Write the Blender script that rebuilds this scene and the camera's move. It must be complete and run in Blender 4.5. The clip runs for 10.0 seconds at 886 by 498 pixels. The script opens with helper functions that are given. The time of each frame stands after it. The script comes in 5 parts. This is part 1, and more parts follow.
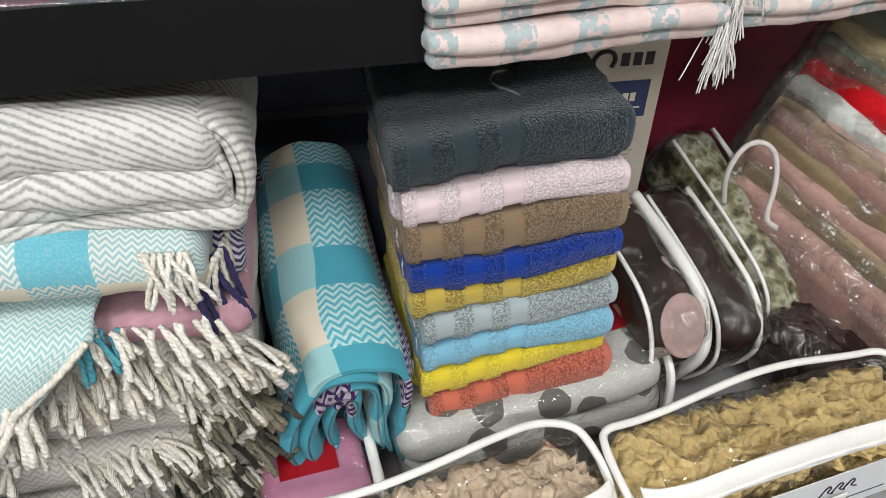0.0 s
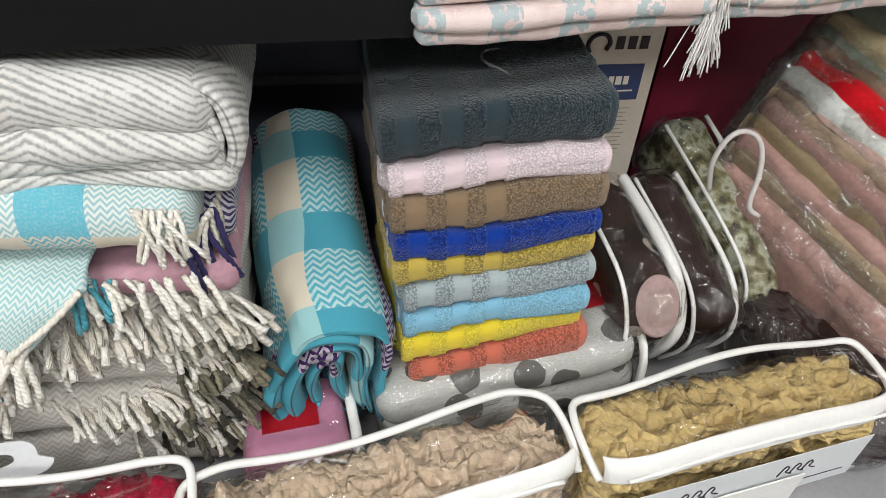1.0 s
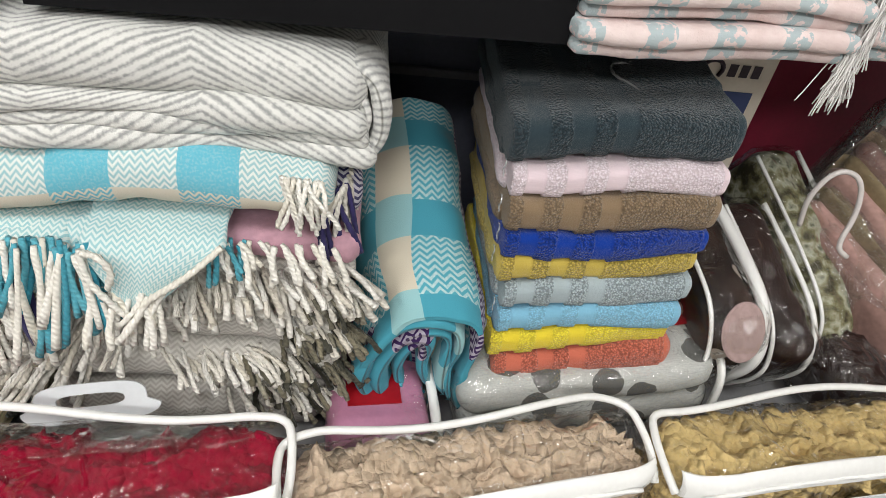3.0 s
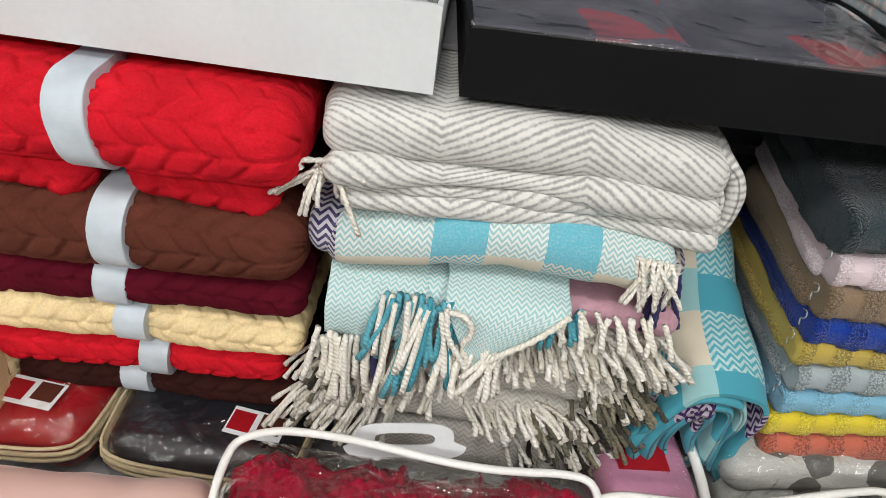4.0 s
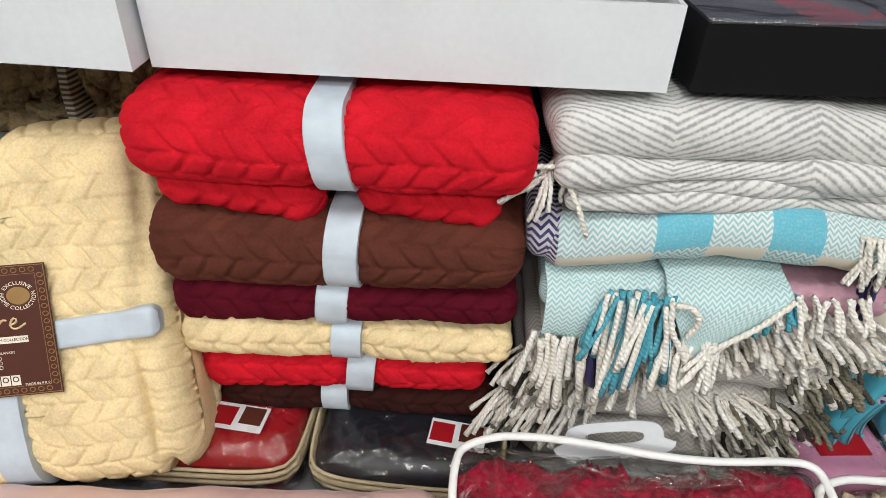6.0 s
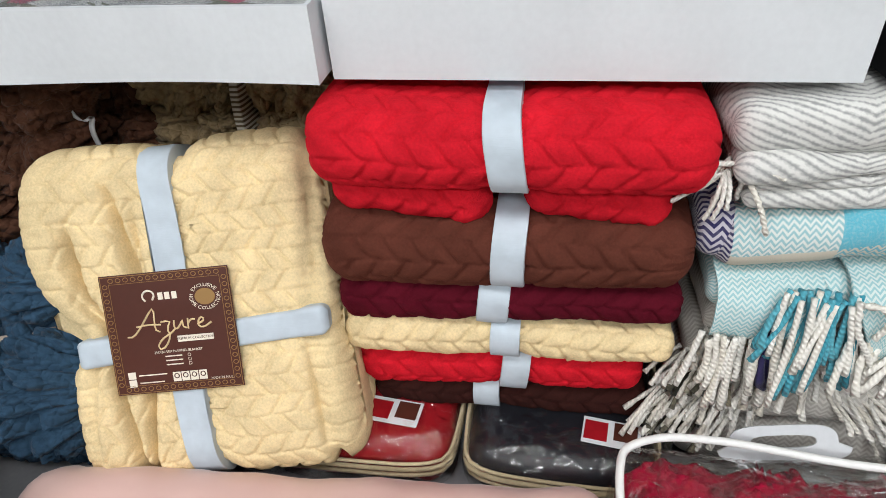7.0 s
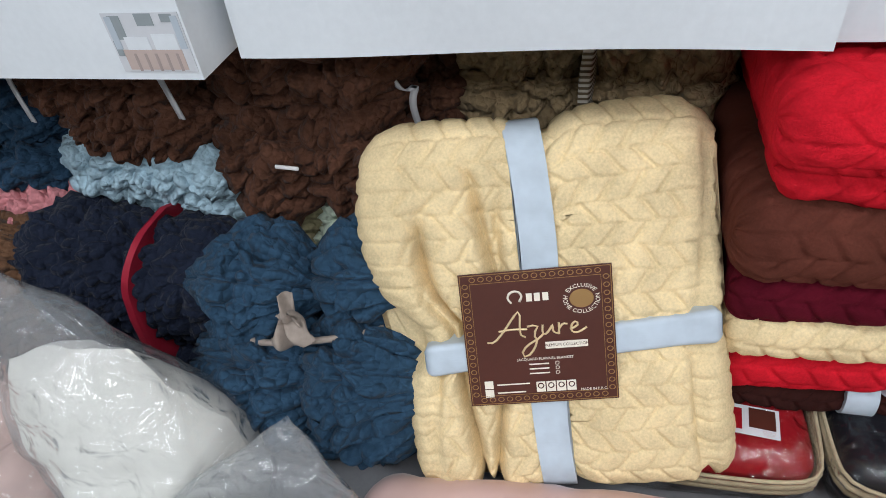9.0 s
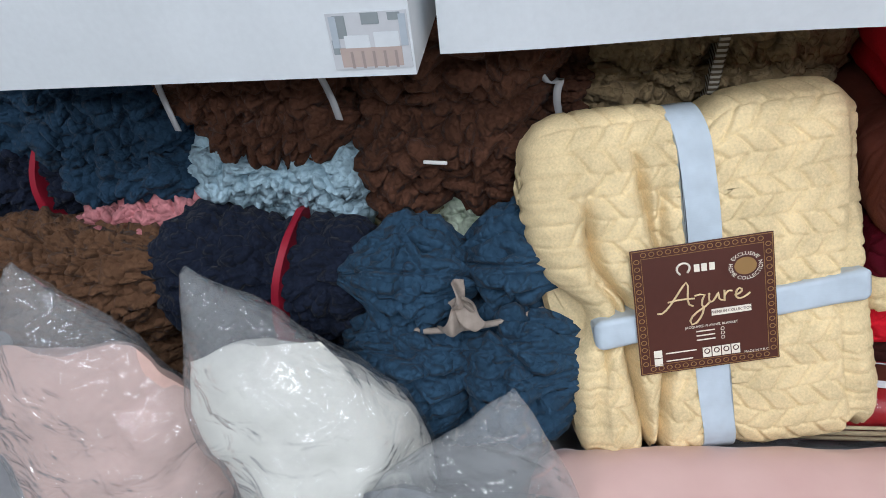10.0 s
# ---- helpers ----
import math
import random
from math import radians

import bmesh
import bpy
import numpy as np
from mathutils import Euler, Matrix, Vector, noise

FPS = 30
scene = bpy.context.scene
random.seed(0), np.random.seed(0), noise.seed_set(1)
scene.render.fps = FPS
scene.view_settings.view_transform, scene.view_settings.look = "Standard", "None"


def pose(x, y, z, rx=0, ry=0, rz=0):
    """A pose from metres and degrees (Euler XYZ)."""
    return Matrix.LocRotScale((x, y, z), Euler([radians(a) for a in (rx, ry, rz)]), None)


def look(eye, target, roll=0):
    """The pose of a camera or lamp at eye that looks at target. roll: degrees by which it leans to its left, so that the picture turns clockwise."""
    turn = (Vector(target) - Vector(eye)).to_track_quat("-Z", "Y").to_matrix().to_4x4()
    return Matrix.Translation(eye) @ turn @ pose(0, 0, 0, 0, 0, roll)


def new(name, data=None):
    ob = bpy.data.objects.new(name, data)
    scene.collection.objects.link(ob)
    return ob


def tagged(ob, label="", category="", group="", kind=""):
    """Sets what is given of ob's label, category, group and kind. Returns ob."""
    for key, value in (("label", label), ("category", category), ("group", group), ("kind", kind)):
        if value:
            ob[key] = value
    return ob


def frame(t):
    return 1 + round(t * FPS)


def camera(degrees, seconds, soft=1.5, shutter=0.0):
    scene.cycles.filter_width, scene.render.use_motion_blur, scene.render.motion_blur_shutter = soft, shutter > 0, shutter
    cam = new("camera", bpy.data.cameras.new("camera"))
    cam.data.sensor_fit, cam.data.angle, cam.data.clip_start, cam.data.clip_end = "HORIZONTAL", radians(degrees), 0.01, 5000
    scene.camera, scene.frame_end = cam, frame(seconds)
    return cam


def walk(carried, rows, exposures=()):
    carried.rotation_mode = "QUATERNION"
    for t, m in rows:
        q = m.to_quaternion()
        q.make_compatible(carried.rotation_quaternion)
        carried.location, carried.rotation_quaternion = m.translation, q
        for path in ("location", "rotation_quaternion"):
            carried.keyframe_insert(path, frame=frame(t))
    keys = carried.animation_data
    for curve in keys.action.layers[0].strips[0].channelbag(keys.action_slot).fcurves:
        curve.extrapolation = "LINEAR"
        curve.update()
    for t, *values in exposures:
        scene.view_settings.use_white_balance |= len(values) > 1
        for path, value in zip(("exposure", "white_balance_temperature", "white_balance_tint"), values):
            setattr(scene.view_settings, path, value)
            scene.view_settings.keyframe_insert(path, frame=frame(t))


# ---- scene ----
cam = camera(69.5, 10.0, soft=0.7)
PATH = [
    (0, (0.538, 0.161, 1.074), (0.91, 1.733, -0.104), 1.1),
    (0.5, (0.537, 0.157, 1.084), (0.946, 1.74, -0.068), 3.8),
    (1, (0.553, 0.139, 1.086), (0.906, 1.664, -0.159), 3.8),
    (1.5, (0.569, 0.132, 1.08), (0.922, 1.625, -0.202), 6.0),
    (2, (0.571, 0.126, 1.083), (0.944, 1.631, -0.181), 7.7),
    (2.2, (0.564, 0.125, 1.081), (0.922, 1.64, -0.176), 8.3),
    (3.3, (0.405, 0.133, 1.088), (0.666, 1.675, -0.158), 8.8),
    (3.5, (0.361, 0.127, 1.088), (0.592, 1.682, -0.148), 7.9),
    (4, (0.226, 0.132, 1.113), (0.263, 1.718, -0.105), 8.6),
    (4.5, (0.143, 0.121, 1.101), (-0.05, 1.643, -0.181), 4.1),
    (5, (0.103, 0.105, 1.103), (-0.03, 1.701, -0.095), 4.2),
    (5.2, (0.092, 0.103, 1.108), (0.001, 1.696, -0.099), 4.8),
    (6.3, (0.036, 0.096, 1.096), (-0.041, 1.745, -0.033), 0.9),
    (6.5, (0.022, 0.092, 1.106), (-0.092, 1.761, 0.01), -0.3),
    (7, (-0.024, 0.092, 1.11), (-0.331, 1.666, -0.085), -3.9),
    (7.5, (-0.092, 0.119, 1.11), (-0.55, 1.555, -0.205), -5.9),
    (8, (-0.175, 0.156, 1.097), (-0.755, 1.51, -0.256), -8.1),
    (8.5, (-0.248, 0.173, 1.102), (-0.819, 1.496, -0.286), -9.5),
    (9, (-0.363, 0.139, 1.112), (-0.795, 1.576, -0.211), -7.5),
    (9.5, (-0.5, 0.09, 1.126), (-0.811, 1.589, -0.161), -6.3),
    (10, (-0.556, 0.066, 1.131), (-0.858, 1.552, -0.174), -7.4),
]
walk(cam, [(t, look(eye, target, roll)) for t, eye, target, roll in PATH],
     exposures=((0.0, 0.17, 6450, 10), (3.5, 0.12, 6550, 10), (4.0, 0.02, 6600, 10), (4.5, 0.01, 6600, 10), (6.5, 0.03, 6300, 10), (7.5, -0.03, 6120, 10), (8.5, -0.14, 5950, 10), (10.0, -0.13, 5700, 10)))

# ---- world, lamps, exposure ----
world = bpy.data.worlds.new("world")
scene.world = world
world.use_nodes = True
world.node_tree.nodes["Background"].inputs[0].default_value = (0.85, 0.92, 1.0, 1)
world.node_tree.nodes["Background"].inputs[1].default_value = 0.25


def ceiling_lamp(x, y, z, sx, sy, watts):
    data = bpy.data.lights.new("panel_lamp", "AREA")
    data.shape, data.size, data.size_y, data.energy = "RECTANGLE", sx, sy, watts
    data.color = (1.0, 0.985, 0.96)
    ob = new("panel_lamp", data)
    ob.matrix_world = pose(x, y, z)
    return ob


for px in (-1.3, 0.0, 1.3):
    ceiling_lamp(px, -0.55, 2.66, 0.58, 0.58, 12)
    ceiling_lamp(px, -1.9, 2.66, 0.58, 0.58, 24)

# ---- arithmetic ----


def hashed(i, j, k, seed):
    n = (i * 374761393 + j * 668265263 + k * 2147483647 + seed * 1274126177) & 0x7FFFFFFF
    n = ((n ^ (n >> 13)) * 1274126177) & 0x7FFFFFFF
    n = ((n ^ (n >> 16)) * 668265263) & 0x7FFFFFFF
    return ((n ^ (n >> 15)) & 0xFFFF) / 65535.0


def vnoise(p, scale, seed=0):
    """Smooth value noise, -1 to 1, of cells scale metres wide."""
    q = p / scale
    c = np.floor(q).astype(np.int64)
    f = q - c
    f = f * f * (3 - 2 * f)
    out = 0
    for a in (0, 1):
        for b in (0, 1):
            for d in (0, 1):
                w = (f[:, 0] if a else 1 - f[:, 0]) * (f[:, 1] if b else 1 - f[:, 1]) * (f[:, 2] if d else 1 - f[:, 2])
                out = out + w * hashed(c[:, 0] + a, c[:, 1] + b, c[:, 2] + d, seed)
    return 2 * out - 1


def cells(p, scale, seed=0):
    """Distances to the nearest and second nearest of scattered seeds, in cells."""
    q = p / np.asarray(scale)
    c = np.floor(q).astype(np.int64)
    f1, f2 = np.full(len(p), 9.0), np.full(len(p), 9.0)
    for a in (-1, 0, 1):
        for b in (-1, 0, 1):
            for d in (-1, 0, 1):
                i, j, k = c[:, 0] + a, c[:, 1] + b, c[:, 2] + d
                s = np.stack([i + hashed(i, j, k, seed), j + hashed(i, j, k, seed + 7), k + hashed(i, j, k, seed + 13)], 1)
                e = np.sqrt(((s - q) ** 2).sum(1))
                f2 = np.minimum(np.maximum(f1, e), f2)
                f1 = np.minimum(f1, e)
    return f1, f2


def mesh_of(name, verts, faces, uv=None, pile=None):
    me = bpy.data.meshes.new(name)
    me.from_pydata(verts.tolist(), [], faces)
    if uv is not None:
        layer = me.uv_layers.new(name="UVMap")
        loops = np.empty(len(me.loops), np.int32)
        me.loops.foreach_get("vertex_index", loops)
        layer.data.foreach_set("uv", np.asarray(uv, np.float32)[loops].ravel())
    if pile is not None:
        me.attributes.new("pile", "FLOAT", "POINT").data.foreach_set("value", np.asarray(pile, np.float32))
    me.polygons.foreach_set("use_smooth", [True] * len(me.polygons))
    me.update()
    return me


def thing(name, label, category, m=None, group="", kind=""):
    ob = tagged(new(name), label, category, group, kind)
    ob.empty_display_size = 0.02
    ob.matrix_world = m if m is not None else Matrix()
    return ob


def part(name, data, material, parent=None, label="", m=None):
    """Links a mesh, a bmesh or sweep's arrays as one object under a thing or a part."""
    if isinstance(data, bmesh.types.BMesh):
        me = bpy.data.meshes.new(name)
        data.to_mesh(me)
        data.free()
    elif isinstance(data, tuple):
        me = mesh_of(name, *data)
    else:
        me = data
    me.materials.clear()
    me.materials.append(material)
    ob = new(name, me)
    ob.parent = parent
    if m is not None:
        ob.matrix_local = m
    return tagged(ob, label)


# ---- forms ----


def round_rect(d, h, r, n=96):
    """Closed loop in y, z from the back over the top to the front and under: points, normals, arc length."""
    r = min(r, d / 2 - 1e-4, h / 2 - 1e-4)
    a, b, q = d / 2 - r, h / 2 - r, math.pi * r / 2
    segs, total = [b, q, 2 * a, q, 2 * b, q, 2 * a, q, b], 0
    total = sum(segs)
    corner = {1: (a, b, 0), 3: (-a, b, 1), 5: (-a, -b, 2), 7: (a, -b, 3)}
    starts = np.cumsum([0] + segs)
    pts, nor, arc = [], [], []
    for i in range(n + 1):
        s = total * float(np.interp(i / n, (0, 0.12, 0.88, 1), (0, 0.26, 0.74, 1)))
        k = min(int(np.searchsorted(starts, s, "right")) - 1, 8)
        e = s - starts[k]
        if k in corner:
            cy, cz, quarter = corner[k]
            t = quarter * math.pi / 2 + e / r
            v = (math.cos(t), math.sin(t))
            p = (cy + r * v[0], cz + r * v[1])
        else:
            v = {0: (1, 0), 2: (0, 1), 4: (-1, 0), 6: (0, -1), 8: (1, 0)}[k]
            p = {0: (a + r, e), 2: (a - e, b + r), 4: (-a - r, b - e), 6: (-a + e, -b - r), 8: (a + r, -b + e)}[k]
        pts.append(p), nor.append(v), arc.append(s)
    return np.array(pts), np.array(nor), np.array(arc)


def sheet_loop(profile, thick, n=40):
    """Closed loop round a folded sheet that follows the given corners in y, z."""
    p = np.array(profile, float)
    for _ in range(3):
        p = np.concatenate([p[:1], np.stack([0.75 * p[:-1] + 0.25 * p[1:], 0.25 * p[:-1] + 0.75 * p[1:]], 1).reshape(-1, 2), p[-1:]])
    s = np.r_[0, np.cumsum(np.hypot(*np.diff(p, axis=0).T))]
    at = np.linspace(0, s[-1], n)
    p = np.stack([np.interp(at, s, p[:, 0]), np.interp(at, s, p[:, 1])], 1)
    g = np.gradient(p, axis=0)
    g /= np.hypot(g[:, 0], g[:, 1])[:, None]
    side = np.stack([-g[:, 1], g[:, 0]], 1)
    end = np.minimum(1, np.sqrt(np.maximum(0.05, 1 - np.maximum(0, 1 - np.minimum(at, at[-1] - at) / (thick / 2)) ** 2)))[:, None]
    one, two = p + side * end * thick / 2, p - side * end * thick / 2
    pts = np.concatenate([one, two[::-1], one[:1]])
    nor = np.concatenate([side, -side[::-1], side[:1]])
    arc = np.r_[at, at[::-1], at[:1]]
    return pts, nor, arc


def sweep(loop, w, e=0.02, nx=80, relief=None, warp=None, cap=True):
    """A soft body: the loop in y, z drawn along x for w metres, with ends rounded by e; relief moves it along its normals."""
    pts, nor, arc = loop
    half = w / 2
    t = np.linspace(0, math.pi / 2, 7)
    ends = half - e + e * np.sin(t)
    xs = np.r_[-ends[::-1], np.linspace(-half + e, half - e, max(nx, 2))[1:-1], ends]
    inset = e - np.sqrt(np.maximum(0, e * e - np.maximum(0, np.abs(xs) - (half - e)) ** 2))
    m = len(pts)
    x = np.repeat(xs, m)
    yz = np.tile(pts, (len(xs), 1)) - np.tile(nor, (len(xs), 1)) * np.repeat(inset, m)[:, None]
    p = np.c_[x, yz]
    n = np.c_[np.zeros(len(x)), np.tile(nor, (len(xs), 1))]
    lean = np.clip((np.abs(x) - (half - e)) / max(e, 1e-6), 0, 1) ** 2
    n[:, 0] = np.sign(x) * lean
    n[:, 1:] *= (1 - lean)[:, None]
    uv = np.c_[x, np.tile(arc, len(xs))]
    pile = np.zeros(len(x))
    if relief:
        got = relief(p, uv)
        amount, pile = got if isinstance(got, tuple) else (got, pile)
        amount = amount.reshape(len(xs), m)
        amount[:, -1] = amount[:, 0]
        p = p + n * amount.reshape(-1, 1)
    if warp:
        p = warp(p)
    faces = []
    for i in range(len(xs) - 1):
        for j in range(m - 1):
            a = i * m + j
            faces.append((a, a + 1, a + m + 1, a + m))
    if cap:
        for base, flip in ((0, True), ((len(xs) - 1) * m, False)):
            k = m - 1
            for j in range(k // 2):
                q = (base + j, base + j + 1, base + k - j - 1, base + k - j)
                q = q if len(set(q)) == 4 else (base + j, base + j + 1, base + k - j)
                faces.append(q if not flip else q[::-1])
    return p, faces, uv, pile


def tubes(paths, radius, sides=6, twist=0.0, flare=0.0):
    """Round strands along lists of points, joined in one mesh; twist: ridges of a plied yarn."""
    verts, faces, uv = [], [], []
    for number, path in enumerate(paths):
        p = np.array(path, float)
        r = radius[number] if isinstance(radius, (list, np.ndarray)) else radius
        g = np.gradient(p, axis=0)
        g /= np.linalg.norm(g, axis=1)[:, None] + 1e-9
        ref = np.array([0.31, 0.9, 0.3]) if abs(g[:, 1].mean()) < 0.8 else np.array([1.0, 0.1, 0.2])
        a = np.cross(g, ref)
        a /= np.linalg.norm(a, axis=1)[:, None] + 1e-9
        b = np.cross(g, a)
        base, k = len(verts), len(p)
        length = np.r_[0, np.cumsum(np.linalg.norm(np.diff(p, axis=0), axis=1))]
        for i in range(k):
            for j in range(sides):
                t = 2 * math.pi * j / sides
                rr = r * (1 + 0.22 * math.sin(2 * t + twist * length[i]) if twist else 1) * (1 + flare * (i / (k - 1)) ** 3)
                verts.append(p[i] + rr * (math.cos(t) * a[i] + math.sin(t) * b[i]))
                uv.append((number + j / sides, length[i]))
        for i in range(k - 1):
            for j in range(sides):
                q, w = base + i * sides + j, base + i * sides + (j + 1) % sides
                faces.append((q, w, w + sides, q + sides))
        faces.append(tuple(base + j for j in range(sides))[::-1])
        faces.append(tuple(base + (k - 1) * sides + j for j in range(sides)))
    return np.array(verts), faces, np.array(uv)


def smooth_path(points, n=24, closed=False):
    p = np.array(points, float)
    if closed:
        p = np.concatenate([p, p[:1]])
    for _ in range(3):
        q = np.stack([0.75 * p[:-1] + 0.25 * p[1:], 0.25 * p[:-1] + 0.75 * p[1:]], 1).reshape(-1, p.shape[1])
        p = np.concatenate([q, q[:1]]) if closed else np.concatenate([p[:1], q, p[-1:]])
    s = np.r_[0, np.cumsum(np.linalg.norm(np.diff(p, axis=0), axis=1))]
    at = np.linspace(0, s[-1], n)
    return np.stack([np.interp(at, s, p[:, i]) for i in range(p.shape[1])], 1)


def boxed(sx, sy, sz, bevel=0.002, at=(0, 0, 0)):
    bm = bmesh.new()
    bmesh.ops.create_cube(bm, size=1, matrix=Matrix.Translation(at) @ Matrix.Diagonal((sx, sy, sz, 1)))
    if bevel:
        bmesh.ops.bevel(bm, geom=bm.edges[:], offset=bevel, segments=2, affect="EDGES", profile=0.5)
    return bm


def add_box(bm, sx, sy, sz, at):
    bmesh.ops.create_cube(bm, size=1, matrix=Matrix.Translation(at) @ Matrix.Diagonal((sx, sy, sz, 1)))


# ---- reliefs ----


def braid(row=0.028, pitch=0.03, depth=0.0045, lump=0.003, seed=1, pinch=(), along="s"):
    """Rows of slanting leaves pressed into plush, each row leaning against the next."""

    def f(p, uv):
        u, v = (uv[:, 0], uv[:, 1]) if along == "s" else (p[:, 2], uv[:, 0])
        v = v + 0.0035 * vnoise(p, 0.06, seed + 3)
        k = np.floor(v / row)
        q = v / row - k
        c = u / pitch + np.where(k % 2 == 0, 1, -1) * 0.62 * q + 0.15 * vnoise(p, 0.04, seed + 5)
        c = c - np.floor(c)
        slant, edge = np.minimum(c, 1 - c) * pitch * 0.72, np.minimum(q, 1 - q) * row
        leaf = 1 - np.exp(-((slant / 0.0019) ** 2)) - 0.5 * np.exp(-((edge / 0.0018) ** 2)) + 0.15 * np.sqrt(np.clip(np.minimum(slant, edge) / 0.010, 0, 1))
        out = depth * (leaf - 1) + lump * vnoise(p, 0.09, seed) + 0.6 * lump * vnoise(p, 0.03, seed + 1) + 0.0007 * vnoise(p, 0.006, seed + 2)
        for x0, wide, deep in pinch:
            out = out - deep * np.exp(-(((p[:, 0] - x0) / wide) ** 2))
        return out

    return f


def crinkle(size=0.022, depth=0.012, lump=0.012, seed=1, ties=(), rows=0.0, ridges=0.0):
    """Puckered seersucker: soft bubbles parted by sharp valleys."""

    def f(p, uv):
        q = p + 0.6 * size * np.stack([vnoise(p, size * 1.2, seed + i) for i in (20, 21, 22)], 1)
        f1, f2 = cells(q, (size * 1.15, size * 0.72, size * 0.72), seed)
        h = np.clip(1.05 - 1.25 * f1 * f1, 0, 1) + 0.25 * np.clip(3 * (f2 - f1), 0, 1) ** 0.7
        g1, g2 = cells(q + 3.1, (size * 0.55, size * 0.34, size * 0.34), seed + 4)
        ridge = 1 - np.abs(vnoise(q, size * 0.42, seed + 31)) + 0.5 * (1 - np.abs(vnoise(q, size * 0.21, seed + 33)))
        h = depth * (h - 0.6) + 0.38 * depth * np.clip(1 - 1.2 * g1 * g1, 0, 1) + 0.10 * depth * (ridge - 1)
        h = h + lump * vnoise(p, 0.085, seed + 1) + 0.3 * lump * vnoise(p, 0.035, seed + 2)
        if ridges:
            long = q * np.array([0.55, 1.0, 1.0])
            h = 0.35 * h + ridges * depth * (1 - 1.9 * np.abs(vnoise(long, size * 0.85, seed + 41)) - 0.8 * np.abs(vnoise(q, size * 0.40, seed + 43)))
        if rows:
            h = h - 0.4 * depth * np.exp(-((np.abs(((uv[:, 1] / rows) % 1) - 0.5) / 0.08) ** 2))
        for x0, wide, deep in ties:
            h = h - deep * np.exp(-(((p[:, 0] - x0) / wide) ** 2))
        return h

    return f


def terry(w, seed):
    """Looped pile with flat woven bands across one end."""
    edges = (0.0, 0.006, 0.07, 0.16, 0.25, 0.34, 0.43, 0.52, 0.955)

    def f(p, uv):
        x = p[:, 0] / w + 0.5 + 0.006 * vnoise(p, 0.05, seed + 3)
        k = np.searchsorted(edges, np.clip(x, 0, 1), "right") - 1
        pile = (k % 2 == 1).astype(float)
        h = pile * 0.0024 + 0.0035 * vnoise(p, 0.08, seed) + 0.002 * vnoise(p, 0.028, seed + 1)
        h = h + pile * 0.0006 * vnoise(p, 0.007, seed + 2)
        return h, pile

    return f


def soft(lump=0.003, seed=1, wave=0.0, long=0.1):
    def f(p, uv):
        h = lump * vnoise(p, 0.07, seed) + 0.5 * lump * vnoise(p, 0.025, seed + 1)
        return h + wave * np.sin(uv[:, 0] / long * 2 * math.pi + seed) if wave else h

    return f


def bend(fx=None, fy=None, fz=None):
    """Moves points by functions of their place."""

    def f(p):
        q = p.copy()
        for i, g in enumerate((fx, fy, fz)):
            if g:
                q[:, i] = q[:, i] + g(p)
        return q

    return f


# ---- materials ----
class Sock:
    """Arithmetic on node sockets."""

    def __init__(self, tree, socket):
        self.tree, self.socket = tree, socket

    def _op(self, kind, *others):
        node = self.tree.nodes.new("ShaderNodeMath")
        node.operation = kind
        for i, o in enumerate((self, *others)):
            if isinstance(o, Sock):
                self.tree.links.new(o.socket, node.inputs[i])
            else:
                node.inputs[i].default_value = o
        return Sock(self.tree, node.outputs[0])

    def __add__(self, o): return self._op("ADD", o)
    def __sub__(self, o): return self._op("SUBTRACT", o)
    def __mul__(self, o): return self._op("MULTIPLY", o)
    def __truediv__(self, o): return self._op("DIVIDE", o)
    def frac(self): return self._op("FRACT")
    def absolute(self): return self._op("ABSOLUTE")
    def below(self, o): return self._op("LESS_THAN", o)
    def above(self, o): return self._op("GREATER_THAN", o)
    def most(self, o): return self._op("MAXIMUM", o)
    def power(self, o): return self._op("POWER", o)


